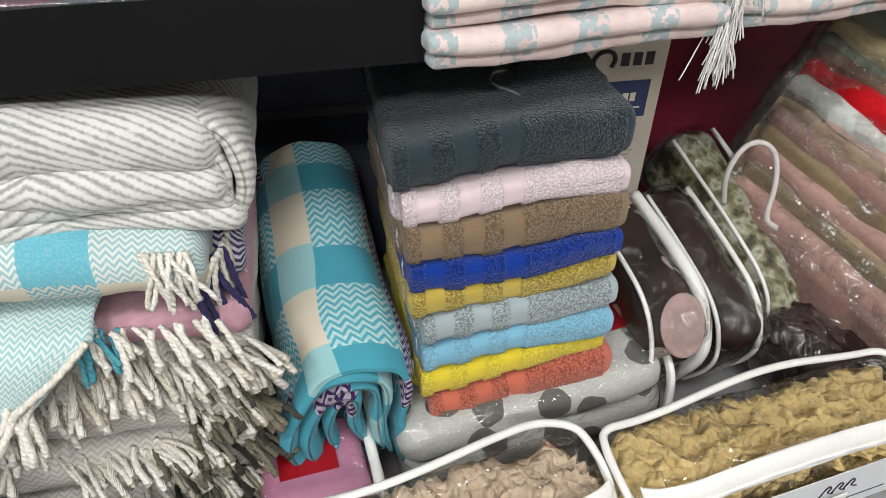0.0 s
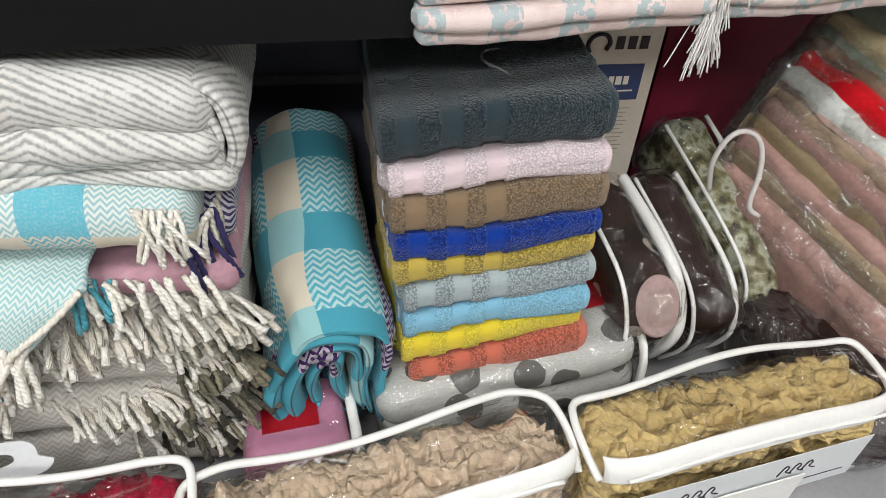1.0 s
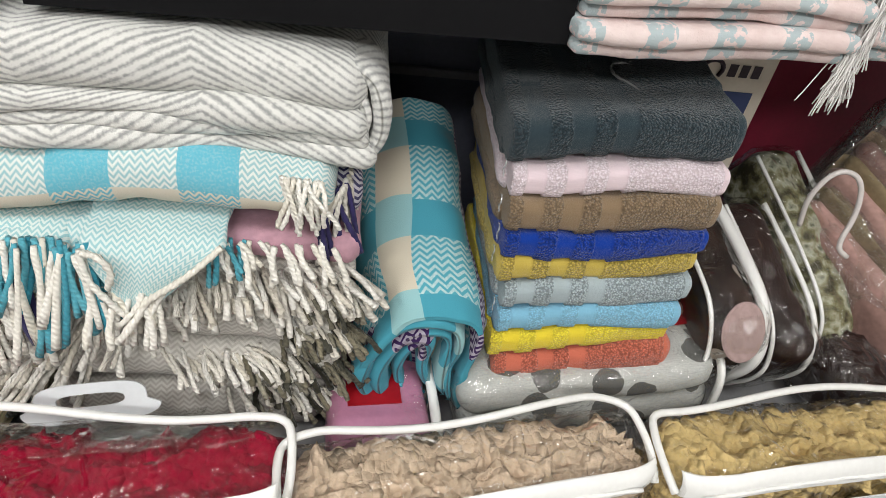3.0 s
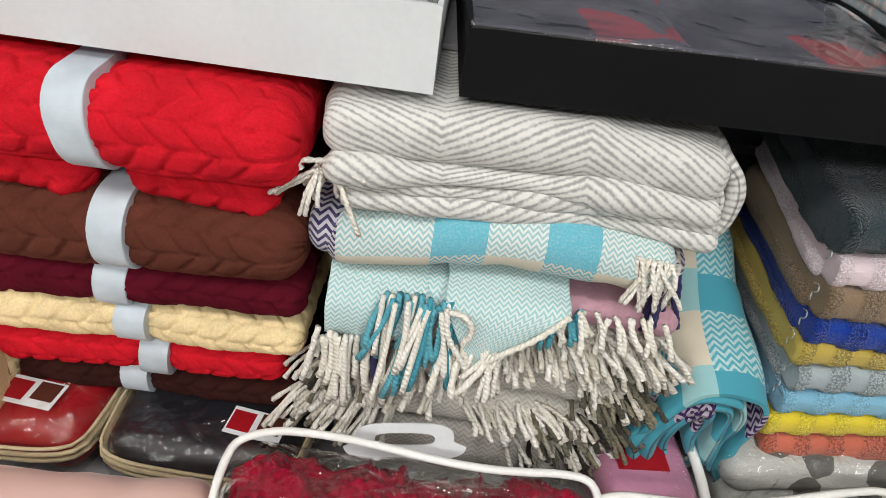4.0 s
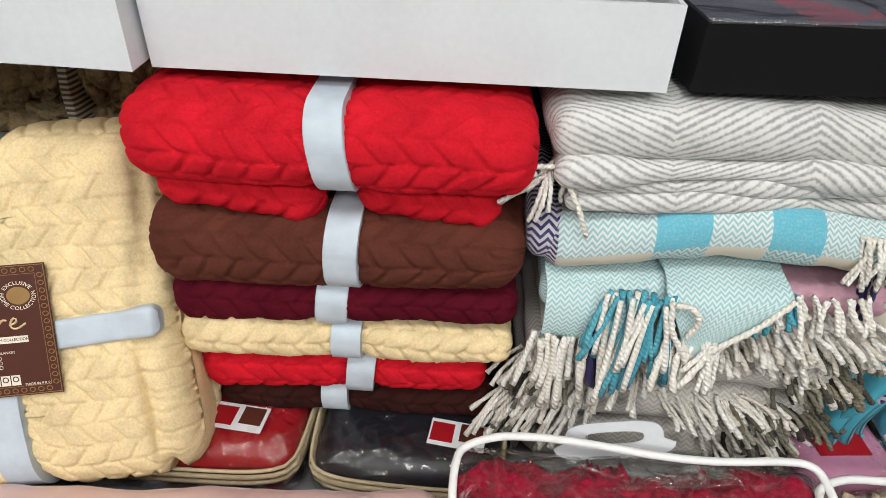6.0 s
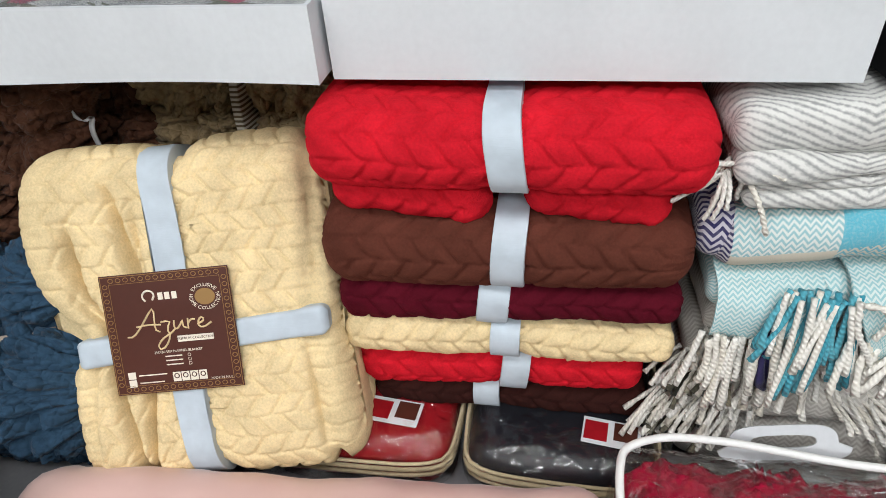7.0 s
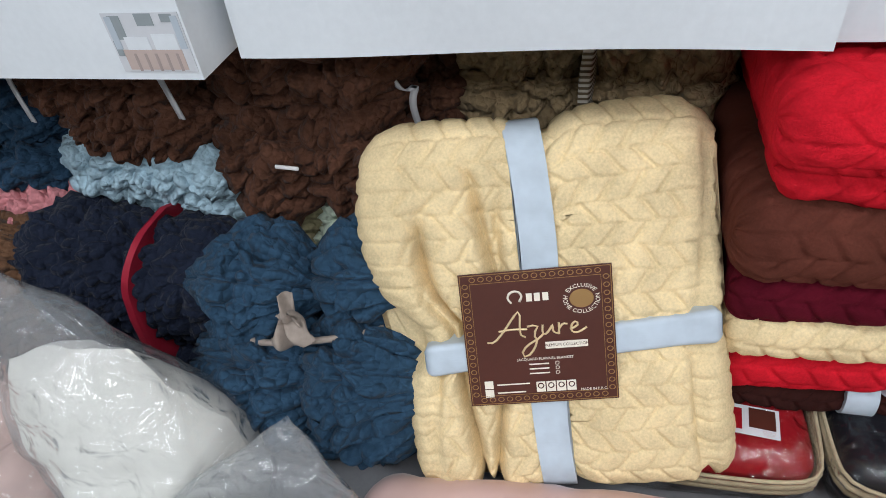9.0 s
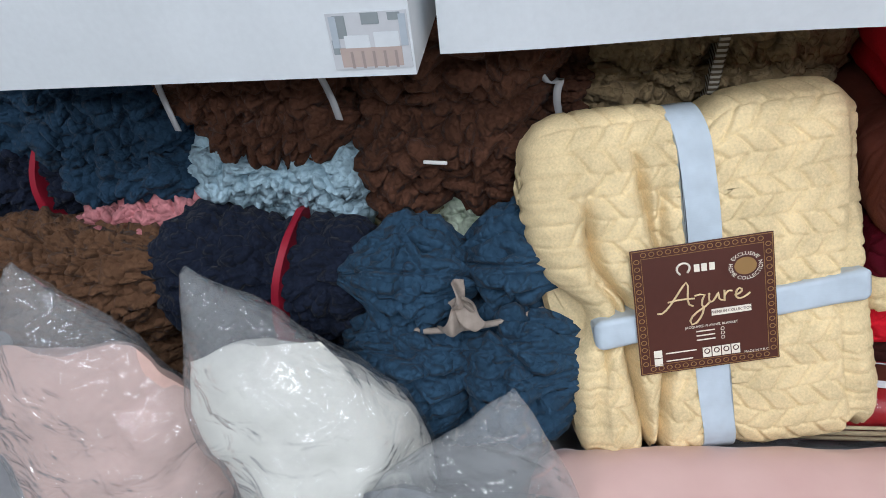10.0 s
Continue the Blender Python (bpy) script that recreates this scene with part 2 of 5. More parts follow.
class Mat:
    def __init__(self, name, rough=0.9, metal=0.0, sheen=0.0, spec=0.3):
        self.material = bpy.data.materials.new(name)
        self.material.use_nodes = True
        self.tree = self.material.node_tree
        self.bsdf = self.tree.nodes["Principled BSDF"]
        i = self.bsdf.inputs
        i["Roughness"].default_value, i["Metallic"].default_value = rough, metal
        i["Specular IOR Level"].default_value, i["Sheen Weight"].default_value = spec, sheen
        i["Sheen Roughness"].default_value = 0.4
        self.coord = self.tree.nodes.new("ShaderNodeTexCoord")

    def link(self, a, b):
        self.tree.links.new(a.socket if isinstance(a, Sock) else a, b)

    def uv(self):
        node = self.tree.nodes.new("ShaderNodeSeparateXYZ")
        self.tree.links.new(self.coord.outputs["UV"], node.inputs[0])
        return Sock(self.tree, node.outputs[0]), Sock(self.tree, node.outputs[1])

    def place(self):
        node = self.tree.nodes.new("ShaderNodeSeparateXYZ")
        self.tree.links.new(self.coord.outputs["Object"], node.inputs[0])
        return [Sock(self.tree, node.outputs[i]) for i in range(3)]

    def noise(self, scale, detail=3.0, stretch=(1, 1, 1), space="Object"):
        mapping = self.tree.nodes.new("ShaderNodeMapping")
        mapping.inputs["Scale"].default_value = stretch
        self.tree.links.new(self.coord.outputs[space], mapping.inputs[0])
        node = self.tree.nodes.new("ShaderNodeTexNoise")
        node.inputs["Scale"].default_value, node.inputs["Detail"].default_value = scale, detail
        self.tree.links.new(mapping.outputs[0], node.inputs["Vector"])
        return Sock(self.tree, node.outputs[0])

    def voronoi(self, scale, feature="F1", space="Object", out="Distance"):
        node = self.tree.nodes.new("ShaderNodeTexVoronoi")
        node.feature = feature
        node.inputs["Scale"].default_value = scale
        self.tree.links.new(self.coord.outputs[space], node.inputs["Vector"])
        return Sock(self.tree, node.outputs[out])

    def attribute(self, name):
        node = self.tree.nodes.new("ShaderNodeAttribute")
        node.attribute_name = name
        return Sock(self.tree, node.outputs["Fac"])

    def ramp(self, fac, *stops):
        node = self.tree.nodes.new("ShaderNodeValToRGB")
        for k, (at, c) in enumerate(stops):
            el = node.color_ramp.elements[k] if k < 2 else node.color_ramp.elements.new(at)
            el.position, el.color = at, (*c, 1)
        self.link(fac, node.inputs[0])
        return node.outputs[0]

    def mix(self, fac, a, b):
        node = self.tree.nodes.new("ShaderNodeMix")
        node.data_type = "RGBA"
        if isinstance(fac, float):
            node.inputs[0].default_value = fac
        else:
            self.link(fac, node.inputs[0])
        for value, socket in ((a, node.inputs[6]), (b, node.inputs[7])):
            if isinstance(value, tuple):
                socket.default_value = (*value, 1)
            else:
                self.link(value, socket)
        return node.outputs[2]

    def colour(self, c):
        if isinstance(c, tuple):
            self.bsdf.inputs["Base Color"].default_value = (*c, 1)
        else:
            self.link(c, self.bsdf.inputs["Base Color"])
        return self

    def bump(self, height, strength=0.5, distance=0.001):
        node = self.tree.nodes.new("ShaderNodeBump")
        node.inputs["Strength"].default_value, node.inputs["Distance"].default_value = strength, distance
        self.link(height, node.inputs["Height"])
        self.link(node.outputs[0], self.bsdf.inputs["Normal"])
        return self


def shade(c, k):
    return tuple(min(1, v * k) for v in c)


def cloth(name, c, sheen=0.15, scale=900, vary=0.22, rough=0.95):
    m = Mat(name, rough, sheen=sheen, spec=0.15)
    n = m.noise(14, 4) * 0.5 + m.noise(150, 4) * 0.5
    m.colour(m.ramp(n, (0.3, shade(c, 1 - vary)), (0.7, shade(c, 1 + vary))))
    return m.bump(m.noise(scale, 2), 0.5, 0.0008).material


def plush(name, c):
    m = Mat(name, 1.0, sheen=0.3, spec=0.08)
    m.bsdf.inputs["Sheen Tint"].default_value = (*shade(c, 1.3), 1)
    n = m.noise(22, 5) * 0.6 + m.noise(420, 4) * 0.4
    m.colour(m.ramp(n, (0.34, shade(c, 0.78)), (0.66, shade(c, 1.2))))
    return m.bump(m.noise(900, 3) + m.noise(300, 2) * 0.25, 0.7, 0.0016).material


def terry_cloth(name, c):
    m = Mat(name, 1.0, sheen=0.25, spec=0.1)
    pile = m.attribute("pile")
    loops = m.voronoi(430) * 0.8 + m.noise(800, 2) * 0.45
    flat = m.noise(60, 2, (1, 1, 14)) * 0.3 + 0.35
    # Loop tops lightened, gaps darkened: shade between the loops painted into the pile colour.
    piled = m.ramp(loops, (0.28, shade(c, 1.3)), (0.80, shade(c, 0.52 if max(c) < 0.7 else 0.80)))
    woven = m.ramp(flat, (0.3, shade(c, 0.86)), (0.7, shade(c, 1.08)))
    m.colour(m.mix(pile, woven, piled))
    return m.bump(loops * pile * -1.0 + m.noise(1500, 1, (1, 8, 8)) * 0.15, 1.0, 0.0028).material


def yarn(name, *tones):
    """Plied yarn: every strand has a tone of its own, with a helical ply along it."""
    m = Mat(name, 1.0, sheen=0.15, spec=0.06)
    u, v = m.uv()
    node = m.tree.nodes.new("ShaderNodeTexWhiteNoise")
    node.noise_dimensions = "1D"
    m.link(u._op("FLOOR"), node.inputs["W"])
    strand = m.ramp(Sock(m.tree, node.outputs["Value"]), *[(i / (len(tones) - 1), c) for i, c in enumerate(tones)])
    ply = ((u * 2.0 + v * 190.0).frac() * 2.0 - 1.0).absolute()
    mottle = m.noise(260, 3)
    # Shade in the ply grooves is put into the colour, broken up by noise.
    m.colour(m.mix((ply * 0.55 + (mottle - 0.5) * 1.2)._op("MINIMUM", 1.0).most(0.0) * 0.35, strand, shade(tones[0], 0.55)))
    return m.bump(ply * -0.8 + m.noise(1400, 2) * 0.5, 0.9, 0.0012).material


def zigzag(u, v, period=0.011, rise=0.009, share=0.5):
    """Stripes along u that zigzag over v: 1 in the dark half."""
    tri = ((v / rise).frac() * 2.0 - 1.0).absolute()
    return (u / period + tri * 0.9).frac().below(share)


def film(name, tint=(1, 1, 1), clear=0.86, rough=0.08, scale=30, strength=0.6, base=0.045):
    """Thin clear plastic: mostly see-through, with gloss that grows towards grazing."""
    m = bpy.data.materials.new(name)
    m.use_nodes = True
    t = m.node_tree
    out = t.nodes["Material Output"]
    t.nodes.remove(t.nodes["Principled BSDF"])
    see, gloss, mixer = t.nodes.new("ShaderNodeBsdfTransparent"), t.nodes.new("ShaderNodeBsdfGlossy"), t.nodes.new("ShaderNodeMixShader")
    milk, second = t.nodes.new("ShaderNodeBsdfDiffuse"), t.nodes.new("ShaderNodeMixShader")
    fres, coord, noi, bump = (t.nodes.new(k) for k in ("ShaderNodeLayerWeight", "ShaderNodeTexCoord", "ShaderNodeTexNoise", "ShaderNodeBump"))
    see.inputs[0].default_value = (*tint, 1)
    milk.inputs[0].default_value = (0.75, 0.77, 0.78, 1)
    gloss.inputs["Roughness"].default_value = rough
    fres.inputs["Blend"].default_value = 0.5
    steep, lift = t.nodes.new("ShaderNodeMath"), t.nodes.new("ShaderNodeMath")
    steep.operation, lift.operation = "POWER", "MULTIPLY_ADD"
    steep.inputs[1].default_value, lift.inputs[1].default_value, lift.inputs[2].default_value = 4.0, 0.75, base
    t.links.new(fres.outputs["Facing"], steep.inputs[0])
    t.links.new(steep.outputs[0], lift.inputs[0])
    noi.inputs["Scale"].default_value, noi.inputs["Detail"].default_value, noi.inputs["Distortion"].default_value = scale, 2.6, 0.7
    t.links.new(coord.outputs["Object"], noi.inputs["Vector"])
    t.links.new(noi.outputs[0], bump.inputs["Height"])
    bump.inputs["Strength"].default_value, bump.inputs["Distance"].default_value = strength, 0.028
    for node in (gloss, fres):
        t.links.new(bump.outputs[0], node.inputs["Normal"])
    second.inputs[0].default_value = clear
    t.links.new(milk.outputs[0], second.inputs[1])
    t.links.new(see.outputs[0], second.inputs[2])
    t.links.new(lift.outputs[0], mixer.inputs[0])
    t.links.new(second.outputs[0], mixer.inputs[1])
    t.links.new(gloss.outputs[0], mixer.inputs[2])
    t.links.new(mixer.outputs[0], out.inputs[0])
    return m


def seersucker(name, c):
    m = Mat(name, 1.0, sheen=0.05, spec=0.04)
    n = m.noise(16, 4) * 0.5 + m.noise(140, 3) * 0.5
    m.colour(m.ramp(n, (0.3, shade(c, 0.75)), (0.7, shade(c, 1.25))))
    pucker = m.voronoi(110, "F1").power(2.0) * -0.9 + m.noise(150, 3) * 0.45 + m.noise(900, 2) * 0.10
    return m.bump(pucker, 0.75, 0.008).material


def paper(name, c, rough=0.55, vary=0.05, spec=0.4):
    m = Mat(name, rough, spec=spec)
    n = m.noise(9, 5) * 0.7 + m.noise(160, 2) * 0.3
    m.colour(m.ramp(n, (0.35, shade(c, 1 - vary)), (0.65, shade(c, 1 + vary))))
    return m.bump(m.noise(40, 4), 0.08, 0.002).material


def ribbon_mat(name, c):
    m = Mat(name, 0.5, spec=0.35)
    m.colour(m.ramp(m.noise(35, 3), (0.35, shade(c, 0.9)), (0.65, shade(c, 1.06))))
    return m.bump(m.noise(90, 2, (1, 1, 14)), 0.15, 0.001).material

RED, BROWN, MAROON, CREAM, DARKBROWN = (0.58, 0.012, 0.024), (0.105, 0.032, 0.021), (0.085, 0.005, 0.013), (0.80, 0.635, 0.36), (0.035, 0.011, 0.009)
m_red, m_brown, m_maroon = plush("red_plush", RED), plush("brown_plush", BROWN), plush("maroon_plush", MAROON)
m_cream, m_darkbrown = plush("cream_plush", CREAM), plush("dark_brown_plush", DARKBROWN)
m_ribbon = ribbon_mat("satin_ribbon", (0.50, 0.57, 0.63))
m_white_card = paper("white_card", (0.65, 0.68, 0.70))
m_black_card = paper("black_card", (0.006, 0.006, 0.007), 0.55, 0.15, 0.12)
m_pvc = film("clear_vinyl", (0.98, 0.98, 0.97), 0.997, 0.035, 26, 0.9, 0.06)
m_crackle = film("crackly_wrapping", (0.98, 0.98, 0.97), 0.975, 0.06, 40, 0.8, 0.14)
m_gloss_lid = film("glossy_dark_lid_film", (0.96, 0.96, 0.97), 0.985, 0.06, 9, 0.5, 0.10)
m_poly = film("polythene", (0.97, 0.98, 0.99), 0.83, 0.07, 30, 0.9, 0.07)
m_lid = film("clear_lid", (0.97, 0.98, 0.98), 0.965, 0.05, 8, 0.15)
m_piping = paper("white_vinyl_piping", (0.80, 0.80, 0.78), 0.35, 0.06)
m_hook = film("clear_hook_plastic", (0.9, 0.92, 0.92), 0.7, 0.1, 5, 0.1)
m_wool = yarn("cream_wool_yarn", (0.80, 0.76, 0.66), (0.88, 0.86, 0.80), (0.82, 0.79, 0.71))
m_wool_grey = yarn("greige_yarn", (0.60, 0.56, 0.48), (0.86, 0.84, 0.79), (0.66, 0.61, 0.52), (0.88, 0.87, 0.83), (0.54, 0.49, 0.40))
m_teal_yarn = yarn("teal_yarn", (0.05, 0.30, 0.40), (0.14, 0.46, 0.55), (0.09, 0.38, 0.48))
m_dark_yarn = yarn("black_olive_yarn", (0.025, 0.024, 0.018), (0.30, 0.27, 0.19), (0.05, 0.05, 0.04), (0.42, 0.39, 0.30))
m_navy_yarn = cloth("navy_yarn", (0.035, 0.03, 0.10), vary=0.3, scale=1500)
m_white_thread = cloth("white_thread", (0.82, 0.80, 0.78), vary=0.1, scale=1800)

# ---- structure ----
BACK = 1.02


def slab(name, sx, sy, sz, at, material, label, category, bevel=0.0):
    return tagged(part(name, boxed(sx, sy, sz, bevel, at), material), label, category, "", "structure")


m_floor = paper("shop_floor_tile", (0.36, 0.35, 0.33), 0.3, 0.12)
m_paint = paper("white_wall_paint", (0.60, 0.60, 0.58), 0.8, 0.04)
m_back = paper("slate_panel", (0.15, 0.16, 0.21), 0.45, 0.15)
m_crimson = paper("crimson_panel", (0.20, 0.008, 0.03), 0.6, 0.12)
m_board = paper("grey_laminate", (0.30, 0.30, 0.31), 0.5, 0.1)
# Floor, ceiling and walls are unseen; added to close the room and bounce light.
slab("floor", 7, 6.2, 0.1, (0, -1.4, -0.05), m_floor, "unseen pale tiled shop floor, bounces lamp light", "floor")
slab("ceiling", 7, 6.2, 0.1, (0, -1.4, 2.75), m_paint, "unseen plain white ceiling, bounces lamp light", "ceiling")
slab("wall_north", 7, 0.1, 2.7, (0, 1.6, 1.35), m_paint, "unseen white wall closing the room behind shelving", "wall")
slab("wall_south", 7, 0.1, 2.7, (0, -4.45, 1.35), m_paint, "unseen white wall added to bounce light", "wall")
slab("wall_west", 0.1, 6.0, 2.7, (-3.45, -1.4, 1.35), m_paint, "unseen white wall added to bounce light", "wall")
slab("wall_east", 0.1, 6.0, 2.7, (3.45, -1.4, 1.35), m_paint, "unseen white wall added to bounce light", "wall")
slab("back_panel_left", 3.0, 0.02, 2.0, (-0.42, BACK + 0.01, 1.0), m_back, "dark slate back panel of shelving", "panel")
slab("back_panel_right", 0.92, 0.02, 2.0, (1.545, BACK + 0.01, 1.0), m_crimson, "crimson back panel of shelving", "panel")
slab("panel_rail", 2.9, 0.012, 0.012, (-0.40, BACK - 0.006, 0.70), m_board, "thin metal rail on back panel", "rail", 0.002)
slab("lower_shelf", 3.9, 0.84, 0.03, (0, 0.60, 0.405), m_board, "grey laminate lower display shelf", "shelf", 0.002)
slab("shelf_plinth", 3.8, 0.70, 0.39, (0, 0.66, 0.195), m_board, "grey laminate plinth below shelf", "plinth", 0.002)
slab("upper_shelf", 3.9, 0.30, 0.006, (0, 0.868, 0.899), m_board, "thin grey metal upper shelf", "shelf", 0.001)

m_glow = bpy.data.materials.new("lamp_diffuser")
m_glow.use_nodes = True
m_glow.node_tree.nodes["Principled BSDF"].inputs["Emission Color"].default_value = (1, 0.98, 0.95, 1)
m_glow.node_tree.nodes["Principled BSDF"].inputs["Emission Strength"].default_value = 4.0
for px in (-1.3, 0.0, 1.3):
    for py in (-0.55, -1.9):
        lamp = thing("ceiling_light", "square white lit panel in the ceiling", "ceiling light", pose(px, py, 2.685), "ceiling panels")
        bm = bmesh.new()
        for sx, sy, ax, ay in ((0.64, 0.02, 0, 0.31), (0.64, 0.02, 0, -0.31), (0.02, 0.60, 0.31, 0), (0.02, 0.60, -0.31, 0)):
            add_box(bm, sx, sy, 0.03, (ax, ay, 0))
        part("frame", bm, m_paint, lamp)
        part("diffuser", boxed(0.60, 0.60, 0.008, 0, (0, 0, 0.006)), m_glow, lamp)


# ---- plush blankets in a stack ----
def at_front(x, front, z0, d, h):
    """Pose of a body whose front is at y front and whose underside is at z0."""
    return pose(x, front + d / 2, z0 + h / 2)


def plush_blanket(label, material, x0, x1, front, z0, z1, ribbon_x, seed, d=0.30, flaps=(), row=0.025, pinch=0.006, group="folded plush blankets"):
    w, h = x1 - x0, z1 - z0
    xc = (x0 + x1) / 2
    ob = thing("plush_blanket", label, "blanket", at_front(xc, front, z0, d, h), group)
    r = min(h * 0.46, 0.05)
    rx = ribbon_x - xc
    sag = bend(fz=lambda p: (0.005 * np.sin(p[:, 0] * 9 + seed) + 0.035 * p[:, 0]) * np.clip(0.5 - p[:, 2] / h, 0, 1))
    body = sweep(round_rect(d, h, r, 190), w, min(0.028, h * 0.34), int(w / 0.0022), braid(row, 0.028, 0.0035, 0.0032, seed, [(rx, 0.020, pinch)]), sag)
    part("folded_body", body, material, ob)
    for fx0, fx1, fh, inset in flaps:
        fw = fx1 - fx0
        flap = sweep(round_rect(d - 0.03, fh, fh * 0.48, 110), fw, fh * 0.45, int(fw / 0.0025), braid(row, 0.025, 0.0036, 0.004, seed + 9), bend(fz=lambda p: 0.006 * np.sin(p[:, 0] * 25 + seed)))
        part("folded_flap", flap, material, ob, m=pose((fx0 + fx1) / 2 - xc, inset, -h / 2 - fh / 2 + 0.012))
    wide = 0.031
    band = sweep(round_rect(d + 0.003, h + 0.003, r, 60), wide, 0.001, 6, soft(0.0012, seed), bend(fx=lambda p: 0.006 * np.sin(p[:, 2] * 20 + seed)))
    part("ribbon_band", band, m_ribbon, ob, "pale blue satin ribbon band", pose(rx, 0, 0))
    return ob


plush_blanket("bright red embossed plush blanket folded with ribbon", m_red, -0.234, 0.112, 0.548, 0.812, 0.891, -0.058, 3, flaps=((-0.222, -0.075, 0.052, 0.006), (-0.042, 0.086, 0.055, 0.010)))
plush_blanket("brown embossed plush blanket under the red one", m_brown, -0.240, 0.112, 0.556, 0.700, 0.782, -0.050, 5)
plush_blanket("dark maroon plush blanket folded flat with ribbon", m_maroon, -0.232, 0.112, 0.566, 0.650, 0.703, -0.074, 7)
plush_blanket("cream plush blanket folded flat in the stack", m_cream, -0.232, 0.112, 0.562, 0.606, 0.652, -0.052, 11, flaps=((-0.205, -0.07, 0.022, 0.004), (-0.035, 0.075, 0.028, 0.006)))
plush_blanket("red plush blanket low in the stack", m_red, -0.226, 0.092, 0.572, 0.540, 0.606, -0.050, 13, pinch=0.012, flaps=((-0.205, -0.062, 0.020, 0.004),))
plush_blanket("dark brown plush blanket at the stack's bottom", m_darkbrown, -0.215, 0.100, 0.582, 0.498, 0.546, -0.075, 17)

# ---- cream blanket pack with printed card ----
ex, ez = Vector((0.9837, 0.1732, 0.0479)).normalized(), Vector((-0.1245, 0.4649, 0.8766))
ez = (ez - ex * ez.dot(ex)).normalized()
ey = ez.cross(ex)
FACE = Matrix.Translation((-0.39875, 0.52375, 0.65925)) @ Matrix((ex, ey, ez)).transposed().to_4x4()
pack = thing("blanket_pack", "cream embossed plush blanket tied crosswise with satin ribbon", "blanket", FACE)


def pack_relief(p, uv):
    base = braid(0.022, 0.025, 0.0029, 0.0024, 31)(p, np.c_[p[:, 0], p[:, 2]])
    for x0, wide, deep, lo, hi in ((-0.094, 0.0055, 0.030, -0.22, 0.12), (-0.056, 0.005, 0.024, -0.22, 0.16), (-0.026, 0.005, 0.014, 0.03, 0.14), (-0.128, 0.005, 0.018, -0.22, 0.05), (0.138, 0.005, 0.022, -0.22, 0.19)):
        line = x0 + 0.012 * np.sin(p[:, 2] * 14 + x0 * 90)
        fade = np.clip((p[:, 2] - lo) / 0.03, 0, 1) * np.clip((hi - p[:, 2]) / 0.05, 0, 1) * (p[:, 1] < 0)
        base = base - deep * np.exp(-(np.abs(p[:, 0] - line) / wide) ** 1.3) * fade
    base = base - 0.006 * np.exp(-((p[:, 0] - 0.005) / 0.022) ** 2) - 0.005 * np.exp(-((p[:, 2] + 0.02) / 0.022) ** 2)
    return base


def pack_warp(p):
    q = p.copy()
    v = p[:, 2]
    left = np.clip(-p[:, 0] / 0.16, 0, 1)
    right = np.clip(p[:, 0] / 0.16, 0, 1)
    q[:, 0] += left * (0.040 * np.exp(-(((v + 0.012) / 0.035) ** 2)) + 0.018 * (v < -0.02) * np.clip(-(v + 0.02) / 0.05, 0, 1) - 0.010 * np.exp(-(((v - 0.1) / 0.05) ** 2)))
    q[:, 0] += right * 0.012 * np.clip(-v / 0.15, 0, 1)
    q[:, 2] -= 0.012 * np.exp(-(((p[:, 0] - 0.005) / 0.02) ** 2)) * np.sign(v) * (np.abs(v) > 0.1)
    return q


part("folded_body", sweep(round_rect(0.125, 0.378, 0.048, 400), 0.324, 0.038, 210, pack_relief, pack_warp), m_cream, pack, m=pose(0.009, 0.062, 0.009))
part("folded_layer", sweep(round_rect(0.06, 0.34, 0.028, 150), 0.10, 0.03, 34, braid(0.018, 0.023, 0.003, 0.004, 37)), m_cream, pack, m=pose(0.135, 0.102, 0.02))
part("ribbon_band", sweep(round_rect(0.123, 0.366, 0.044, 90), 0.033, 0.001, 6, soft(0.0012, 2), bend(fx=lambda p: -0.035 * (p[:, 2]) + 0.004 * np.sin(p[:, 2] * 16))), m_ribbon, pack, "pale blue satin ribbon", pose(0.005, 0.060, 0.009))
part("ribbon_band", sweep(round_rect(0.124, 0.030, 0.004, 60), 0.268, 0.008, 40, soft(0.0012, 5), bend(fz=lambda p: 0.06 * p[:, 0])), m_ribbon, pack, "pale blue satin ribbon", pose(0.027, 0.058, -0.011))

m_card_brown = paper("brown_card", (0.075, 0.022, 0.014), 0.35, 0.08)
m_gold = Mat("gold_print", 0.4, 0.3).colour((0.78, 0.62, 0.36)).material
m_gold_dim = Mat("dull_gold_print", 0.45, 0.3).colour((0.32, 0.19, 0.07)).material
m_print_white = Mat("pale_print", 0.5).colour((0.80, 0.74, 0.62)).material
card = part("printed_card", boxed(0.1355, 0.0012, 0.128, 0.0004), m_card_brown, pack, "dark brown printed card with gold border", pose(0, -0.006, 0))


def flat(rects, depth=0.0005):
    bm = bmesh.new()
    for x, z, w, h in rects:
        add_box(bm, w, depth, h, (x, 0, z))
    return bm


def strokes(lines, r):
    return tubes([[(x, 0, z) for x, z in smooth_path(line, 16)] for line in lines], r, 4)


CARD_FACE = pose(0, -0.0007, 0)
rings = []
for k in range(15):
    for s in (-1, 1):
        rings += [((k - 7) * 0.0079, s * 0.0585), (s * 0.0622, (k - 7) * 0.0075)]
bm_lines = [[(x + 0.0027 * math.cos(a * math.pi / 4), z + 0.0023 * math.sin(a * math.pi / 4)) for a in range(9)] for x, z in rings]
part("border_print", strokes(bm_lines, 0.00045), m_gold_dim, card, "chain border in dull gold", pose(0, -0.0007, 0))
